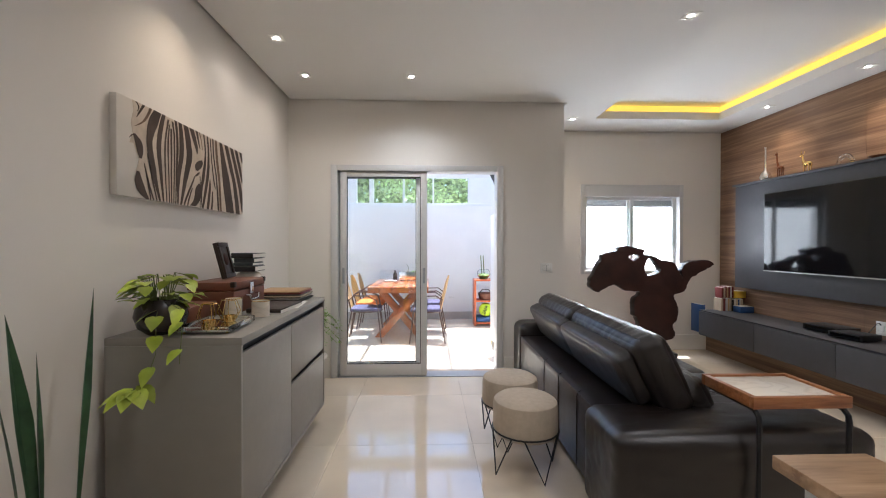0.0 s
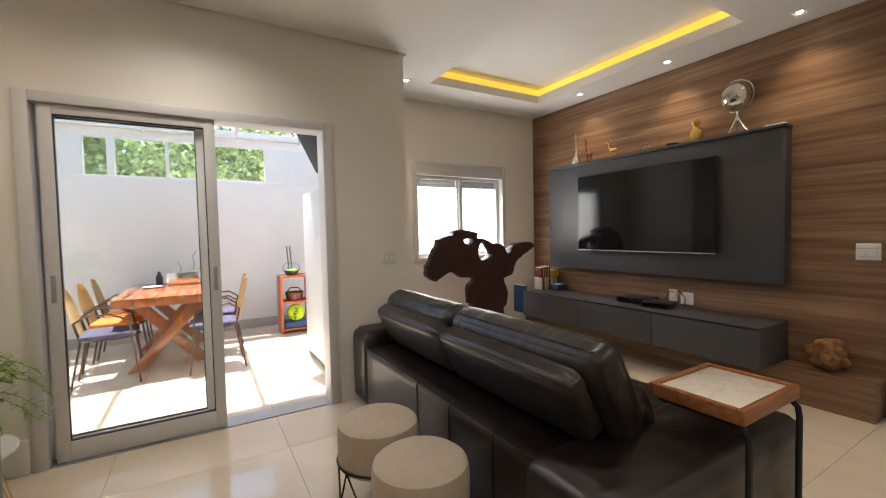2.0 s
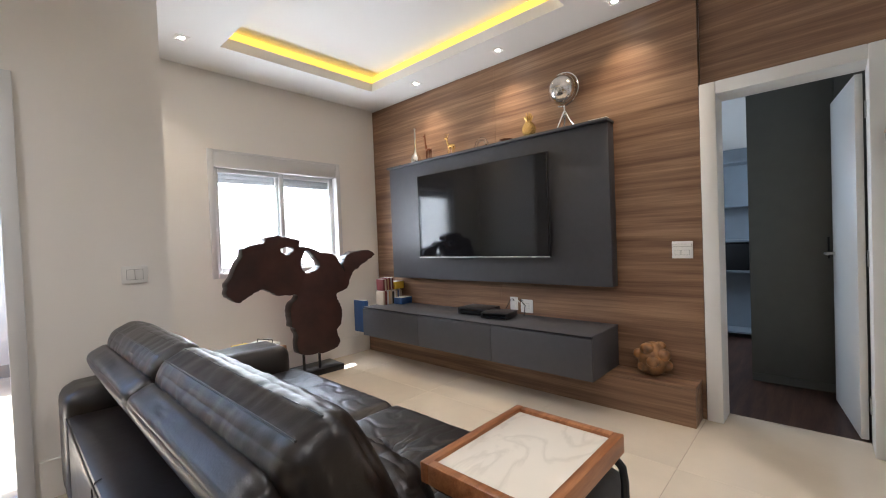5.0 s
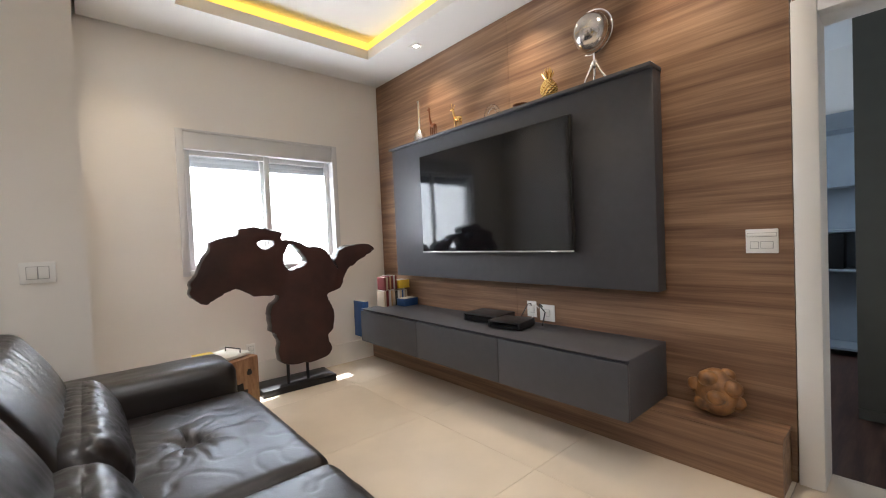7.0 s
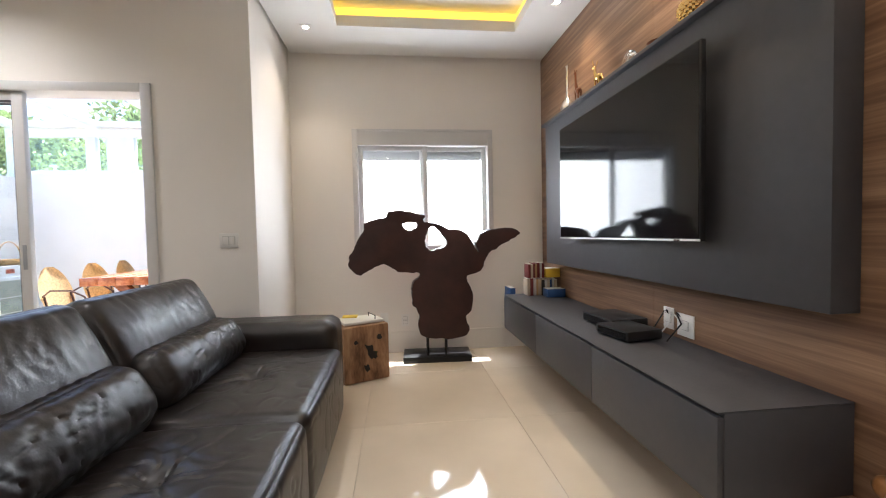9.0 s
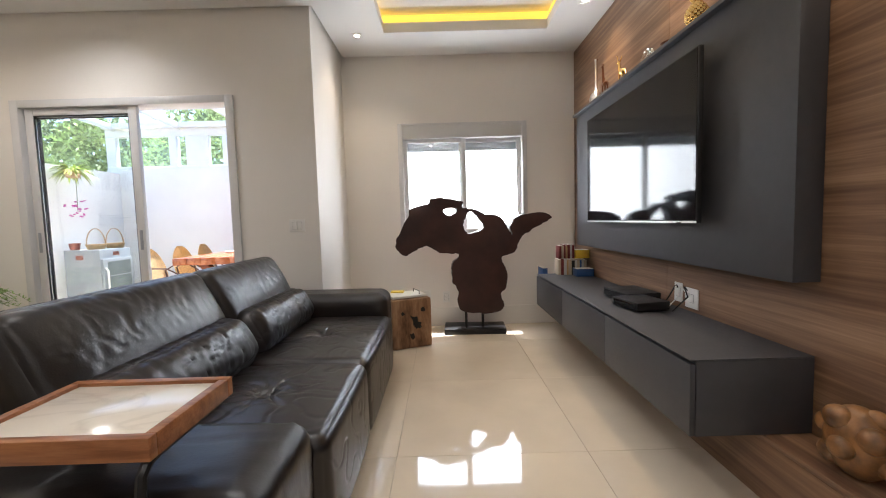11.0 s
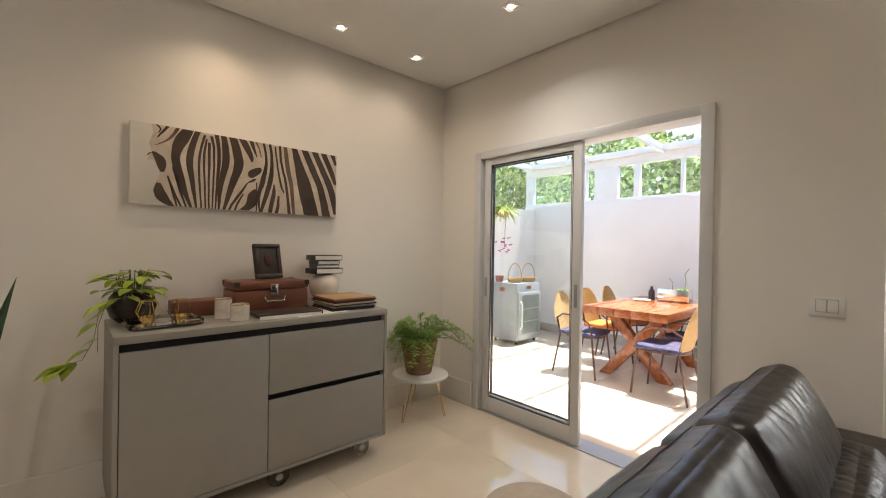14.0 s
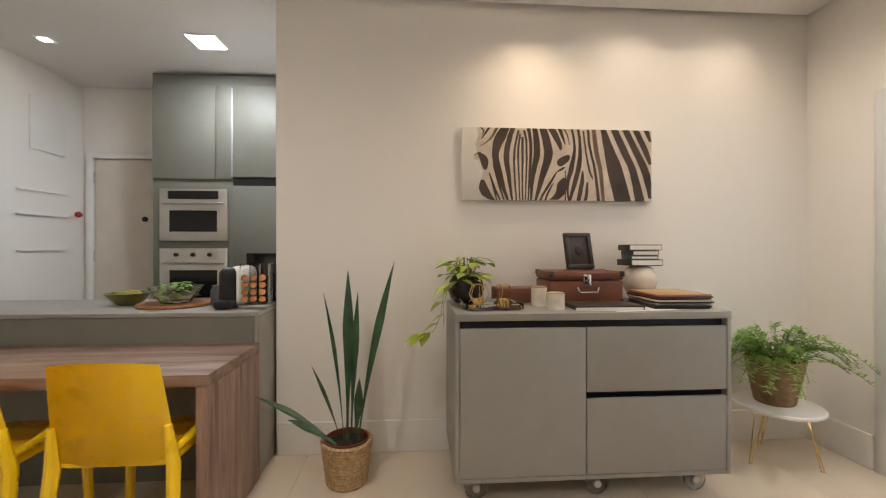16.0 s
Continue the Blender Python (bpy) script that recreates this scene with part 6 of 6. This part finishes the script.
def make_patio_chair(at, turn, cushion):
    c = thing("patio_chair", "patio chair with a woven rattan back and thin steel legs", "chair", at, turn, "chairs round the patio table")
    part("seat_frame", tube([(0.22 * math.cos(a), 0.21 * math.sin(a), 0.43) for a in [k * math.pi / 12 for k in range(24)]], 0.010, 6, closed=True), BROWNSTEEL, c)
    part("cushion", put(pillow(0.42, 0.42, 0.05, 10, 0.024, 0.004, 3.0), 0.0, 0, 0.457), cushion, c)
    bm = bmesh.new()
    rows = []
    for i in range(13):
        t = i / 12
        w = 0.225 * math.sin(math.pi * (0.25 + 0.73 * t)) ** 0.5
        rows.append([bm.verts.new((-0.20 - 0.10 * t - 0.03 * (1 - u * u), u * w, 0.46 + 0.42 * t)) for u in [j / 5 - 1 for j in range(11)]])
    for a, b in zip(rows, rows[1:]):
        for j in range(10):
            bm.faces.new((a[j], a[j + 1], b[j + 1], b[j]))
    bmesh.ops.solidify(bm, geom=list(bm.faces), thickness=0.014)
    bmesh.ops.recalc_face_normals(bm, faces=bm.faces)
    part("backrest", bm, RATTAN, c, "woven rattan back")
    for y in (-0.2, 0.2):
        part("leg", tube([(0.22, y, 0.0), (0.17, y * 0.95, 0.43)], 0.010, 6), BROWNSTEEL, c)
        part("leg", tube([(-0.27, y, 0.0), (-0.19, y * 0.92, 0.43), (-0.23, y * 0.9, 0.60)], 0.010, 6), BROWNSTEEL, c)
        part("arm", tube([(-0.23, y, 0.60), (-0.14, y * 1.15, 0.66), (0.04, y * 1.18, 0.655), (0.15, y * 1.12, 0.59), (0.18, y, 0.44)], 0.009, 6), BROWNSTEEL, c)
    return c


ORANGE = material("orange_cushion", (0.55, 0.16, 0.02), 0.85, vary=0.2, scale=20)
pc = make_patio_chair((0.16, 6.05, 0), 180, CUSHION)
copy_thing(pc, pose(0.20, 6.68, 0, 0, 0, 176))
copy_thing(pc, pose(-0.68, 6.10, 0, 0, 0, 3))
pc2 = make_patio_chair((-0.70, 6.70, 0), -2, ORANGE)
copy_thing(pc2, pose(-0.68, 7.23, 0, 0, 0, 2))

# on the table
mb = thing("mirror_planter", "mirrored rectangular planter with an orchid on the table", "planter", (-0.12, 7.18, 0.761))
part("box", box(-0.17, 0.17, -0.07, 0.07, 0, 0.15, 0.003), CHROME, mb)
part("stem", tube([(0.10, 0, 0.15), (0.12, 0.0, 0.25), (0.10, 0.01, 0.33), (0.15, 0.0, 0.40)], 0.004, 5), STEM, mb)
part("stem", tube([(-0.03, 0, 0.15), (-0.02, 0.0, 0.22), (-0.06, 0.0, 0.28)], 0.004, 5), STEM, mb)
bm = bmesh.new()
for k in range(9):
    leaf(bm, (0.09, 0, 0.15), (math.cos(k * 0.7), math.sin(k * 0.7), 0.3), (0, 0, 1), 0.10, 0.02)
part("leaves", bm, FERN, mb)
tagged(part("dark_bottle", put(lathe([(0, 0), (0.035, 0), (0.035, 0.11), (0.015, 0.14), (0.015, 0.17), (0, 0.17)], 16), -0.36, 7.12, 0.761), DARKWOOD), "small dark bottle on the patio table", "bottle")
tagged(part("white_dish", put(lathe([(0, 0), (0.08, 0), (0.10, 0.015), (0.09, 0.015), (0, 0.006)], 20), -0.42, 6.98, 0.761), PLASTIC), "flat white dish on the patio table", "dish")

# drinks cooler with baskets
COOLER = material("grey_enamel", (0.30, 0.33, 0.36), 0.35, vary=0.04)
ck = thing("drinks_cooler", "grey drinks cooler with a glass door", "cooler", (-2.16, 6.80, 0))
part("body", box(-0.26, 0.22, -0.27, 0.27, 0.05, 0.87, 0.01), COOLER, ck)
part("door_frame", box(0.221, 0.25, -0.26, 0.26, 0.09, 0.74, 0.004), COOLER, ck)
part("door_glass", box(0.2505, 0.254, -0.19, 0.21, 0.15, 0.70), material("dark_cooler_glass", (0.20, 0.24, 0.24), 0.08, vary=0.2), ck, smooth=False)
for z in (0.32, 0.50):
    part("shelf_line", box(0.2545, 0.256, -0.18, 0.20, z, z + 0.012), COOLER, ck, smooth=False)
part("handle", tube([(0.25, -0.225, 0.22), (0.285, -0.23, 0.26), (0.285, -0.23, 0.58), (0.25, -0.225, 0.62)], 0.011, 6), PLASTIC, ck)
part("label", box(0.2205, 0.222, -0.05, 0.06, 0.78, 0.83), MASKRED, ck, smooth=False)
part("label", box(-0.10, 0.0, -0.2715, -0.2705, 0.74, 0.80), MASKRED, ck, smooth=False)
for x in (-0.2, 0.17):
    for y in (-0.22, 0.22):
        part("foot", lathe([(0.02, 0.0), (0.02, 0.05)], 10), BLACK, ck).location = (x, y, 0)
for k, (x, y) in enumerate(((-2.10, 6.68), (-2.06, 6.95))):
    bk = thing("wicker_basket", "small round wicker basket with a tall handle", "basket", (x, y, 0.871), 70, "baskets on the cooler")
    part("bowl", lathe([(0, 0), (0.09, 0), (0.12, 0.07), (0.11, 0.07), (0.08, 0.012), (0, 0.01)], 24), STRAW, bk)
    part("handle", tube([(0.115 * math.cos(a), 0, 0.06 + 0.22 * math.sin(a)) for a in [i * math.pi / 12 for i in range(13)]], 0.007, 6), STRAW, bk)
tagged(part("red_pot", put(lathe([(0, 0), (0.05, 0), (0.065, 0.09), (0.06, 0.09), (0, 0.07)], 20), -2.32, 6.60, 0.871), MASKRED), "red flower pot on the drinks cooler", "pot")


def hanging_plant(at, label, flowers):
    h_ = thing("hanging_plant", label, "plant", at)
    part("pot", lathe([(0, -0.10), (0.07, -0.10), (0.10, 0.0), (0.095, 0.0), (0, -0.03)], 20), STRAW, h_)
    part("wire", tube([(-0.08, 0.0, -0.04), (-0.275, 0.0, -0.04)], 0.006, 4), BLACK, h_)
    bm = bmesh.new()
    for k in range(160):
        a = rng.uniform(0, 6.28)
        leaf(bm, (0.06 * math.cos(a), 0.06 * math.sin(a), 0.0), (math.cos(a), math.sin(a), rng.uniform(-0.3, 1.3)), (0, 0, 1), rng.uniform(0.14, 0.27), rng.uniform(0.008, 0.016), 0.55)
    part("foliage", bm, LEAF, h_)
    if flowers:
        bm = bmesh.new()
        for k in range(26):
            ball(0.016, 6, (1, 1, 0.6), (rng.uniform(-0.1, 0.1), rng.uniform(-0.12, 0.12), -0.50 + rng.uniform(-0.12, 0.12)), bm)
        part("flowers", bm, material("magenta_petals", (0.5, 0.02, 0.30), 0.5, vary=0.2), h_)
        part("flower_stem", tube([(0, 0, 0), (0.02, 0.02, -0.2), (0.0, 0.03, -0.55)], 0.004, 5), STEM, h_)


hanging_plant((-2.28, 6.62, 1.93), "hanging fern in a straw pot above pink orchids", True)

# fridge, shelf and television of the patio
FRIDGE = material("white_enamel", (0.72, 0.73, 0.74), 0.35, vary=0.02)
fg = thing("refrigerator", "tall slim white refrigerator beside the patio door", "refrigerator", (1.26, 5.62, 0))
part("body", box(-0.18, 0.18, -0.38, 0.42, 0.03, 1.78, 0.012), FRIDGE, fg)
part("door", box(-0.18, 0.18, -0.45, -0.385, 0.05, 1.775, 0.012), FRIDGE, fg)
part("hinge_cover", box(-0.16, -0.08, -0.42, -0.30, 1.781, 1.80, 0.004), FRIDGE, fg)
for x in (-0.14, 0.14):
    for y in (-0.32, 0.36):
        part("foot", lathe([(0.02, 0.0), (0.02, 0.03)], 10), BLACK, fg).location = (x, y, 0)
sh = thing("red_shelf", "small orange-red wooden shelf unit", "shelf", (1.17, 7.22, 0))
ORWOOD = wood("orange_red_wood", (0.42, 0.085, 0.025), (0.52, 0.12, 0.04), (0.60, 0.17, 0.06), "Z", 0.4, 10, 2)
for x0 in (-0.20, 0.17):
    part("side", box(x0, x0 + 0.03, -0.15, 0.15, 0, 0.78, 0.003), ORWOOD, sh)
for z in (0.03, 0.40, 0.75):
    part("board", box(-0.17, 0.17, -0.15, 0.15, z, z + 0.03, 0.003), ORWOOD, sh)
bl = thing("ball", "lime green ball with dark letters on the shelf", "ball", (1.17, 7.14, 0.265))
LIME = material("lime_rubber", (0.50, 0.72, 0.02), 0.5, vary=0.05)
part("ball", ball(0.115, 24), LIME, bl)
tx = bpy.data.curves.new("letters", "FONT")
tx.body, tx.size, tx.extrude, tx.align_x, tx.align_y = "GAIA", 0.085, 0.002, "CENTER", "CENTER"
tob = new("letters", tx)
dg = bpy.context.evaluated_depsgraph_get()
tmesh = bpy.data.meshes.new_from_object(tob.evaluated_get(dg))
bpy.data.objects.remove(tob)
tmesh.materials.append(BLACK)
lt = new("letters", tmesh)
lt.parent = bl
lt.matrix_basis = pose(-0.03, -0.118, 0.0, 90, -70, -15)
tagged(part("blue_cloth", box(1.01, 1.33, 7.08, 7.35, 0.061, 0.15, 0.02), COL[3]), "folded dark blue cloth on the shelf", "cloth")
bk = thing("wicker_basket", "brown basket holding dark tools on the shelf", "basket", (1.17, 7.2, 0.431))
part("bowl", lathe([(0, 0), (0.10, 0), (0.125, 0.11), (0.115, 0.11), (0.09, 0.012), (0, 0.012)], 24), TAN_LEATHER, bk)
part("handle", tube([(-0.11, 0, 0.10), (-0.05, 0, 0.17), (0.05, 0, 0.17), (0.11, 0, 0.10)], 0.008, 6), BLACK, bk)
tp = thing("terrarium", "round glass terrarium with bamboo sticks and moss", "terrarium", (1.14, 7.2, 0.781))
part("glass", lathe([(0, 0), (0.06, 0), (0.115, 0.07), (0.105, 0.13), (0.08, 0.16), (0.078, 0.158), (0.10, 0.12), (0.108, 0.07), (0.055, 0.006), (0, 0.006)], 28), GLASS, tp)
part("moss", lathe([(0, 0.008), (0.056, 0.01), (0.100, 0.065), (0.06, 0.085), (0, 0.09)], 20), FERN, tp)
for x in (-0.03, 0.01):
    part("bamboo", tube([(x, 0, 0.06), (x - 0.02, 0.0, 0.40)], 0.009, 6), STEM, tp)
ot = thing("outdoor_television", "black television tilted on a wall bracket in the patio", "television", (1.43, 5.35, 2.2))
ot.matrix_world = pose(1.30, 5.45, 2.18, 0, 0, 0)
part("panel", moved(box(-0.025, 0.025, -0.42, 0.42, -0.25, 0.27, 0.006), pose(-0.10, 0, 0.05, 0, -28, 12)), BLACK, ot)
part("back_cover", moved(box(0.025, 0.055, -0.25, 0.25, -0.15, 0.17, 0.006), pose(-0.10, 0, 0.05, 0, -28, 12)), BLACK, ot)
part("bracket", tube([(-0.05, 0, 0.05), (0.15, 0, 0.10)], 0.02, 6), STEEL, ot)
wall("wall_patio_pier", "white rendered wall behind the patio refrigerator", [(1.78, 1.93, WIN + 0.15, PY, 0, 2.6)], OUTWALL)
for at in ((-1.65, PY, 0.38), (0.62, PY, 0.40), (0.42, PY, 0.43)):
    plate("wall_socket", "dark socket low on the patio wall", at, 0, 0.10, 0.05, ((0.0, 0, 0.07, 0.03),))
structure("baseboard", box(-2.55, 1.78, PY - 0.015, PY, 0, 0.13, 0.003), material("grey_stone_skirting", (0.45, 0.42, 0.37), 0.4, vary=0.08), "stone skirting of the patio wall", "baseboard")

# greenery behind the patio wall
GREEN = material("garden_leaf", (0.44, 0.52, 0.24), 0.5, vary=0.5, scale=1.1)
shade_by_leaf(GREEN, 0.35, 1.5)
rng2 = random.Random(77)
bm = bmesh.new()
verts, faces = [], []
for k in range(36000):
    x = rng2.uniform(-9, 7)
    z = rng2.uniform(-0.1, 5.0)
    y = 11.0 + 0.9 * noise.noise(Vector((x * 0.7, z * 0.7, 0))) + rng2.uniform(-0.35, 0.35) + 0.15 * z
    if k % 3 == 0:
        y += 1.2
    if z > 4.0 + 1.2 * noise.noise(Vector((x * 0.5, 3, 1))):
        continue
    L, w = rng2.uniform(0.07, 0.17), rng2.uniform(0.02, 0.05)
    if k % 3 == 0:
        L, w = L * 2.4, w * 2.6
    d = Vector((rng2.uniform(-1, 1), rng2.uniform(-0.6, 0.2), rng2.uniform(-1, 0.6))).normalized()
    s = d.cross(Vector((rng2.uniform(-0.5, 0.5), 1, 0.4))).normalized()
    p = Vector((x, y, z))
    i0 = len(verts)
    verts += [p, p + d * L * 0.5 + s * w, p + d * L, p + d * L * 0.5 - s * w]
    faces.append((i0, i0 + 1, i0 + 2, i0 + 3))
bm.free()
me = bpy.data.meshes.new("hedge")
me.from_pydata(verts, [], faces)
me.materials.append(GREEN)
tagged(new("hedge", me), "dense green garden foliage behind the patio wall", "foliage", kind="stuff")

# ---- floor tiles, last ----
TILE = material("polished_porcelain", (0.70, 0.605, 0.475), 0.05, vary=0.10, scale=1.6, rough_vary=0.02, spec=1.0)
offset_by_piece(TILE)
TS, GAP = 0.92, 0.0016
tile_mesh = None
floor = structure("floor", box(-3.0, 4.23, -2.1, 7.78, -0.012, -0.006), material("tile_grout", (0.64, 0.57, 0.47), 0.7), "polished cream porcelain tile floor", "floor")
for i in range(-3, 6):
    for j in range(-4, 8):
        cx, cy = -0.42 + TS * (i + 0.5), 2.07 + TS * (j - 0.5)
        x0, x1, y0, y1 = cx - TS / 2, cx + TS / 2, cy - TS / 2, cy + TS / 2
        x0, x1, y0, y1 = max(x0, -3.0), min(x1, RIGHT + 0.2), max(y0, -2.1), min(y1, PY)
        if x1 - x0 < 0.02 or y1 - y0 < 0.02:
            continue
        if min(x1 - x0, y1 - y0) < TS - 0.01:
            part("tile", box(x0 + GAP / 2, x1 - GAP / 2, y0 + GAP / 2, y1 - GAP / 2, -0.006, 0.0, 0.001, 1), TILE, floor, smooth=False)
        elif tile_mesh is None:
            h_ = TS / 2 - GAP / 2
            tile_mesh = part("tile", box(-h_, h_, -h_, h_, -0.006, 0.0, 0.001, 1), TILE, floor, smooth=False)
            tile_mesh.location = (cx, cy, 0)
        else:
            share(tile_mesh, pose(cx, cy, 0))
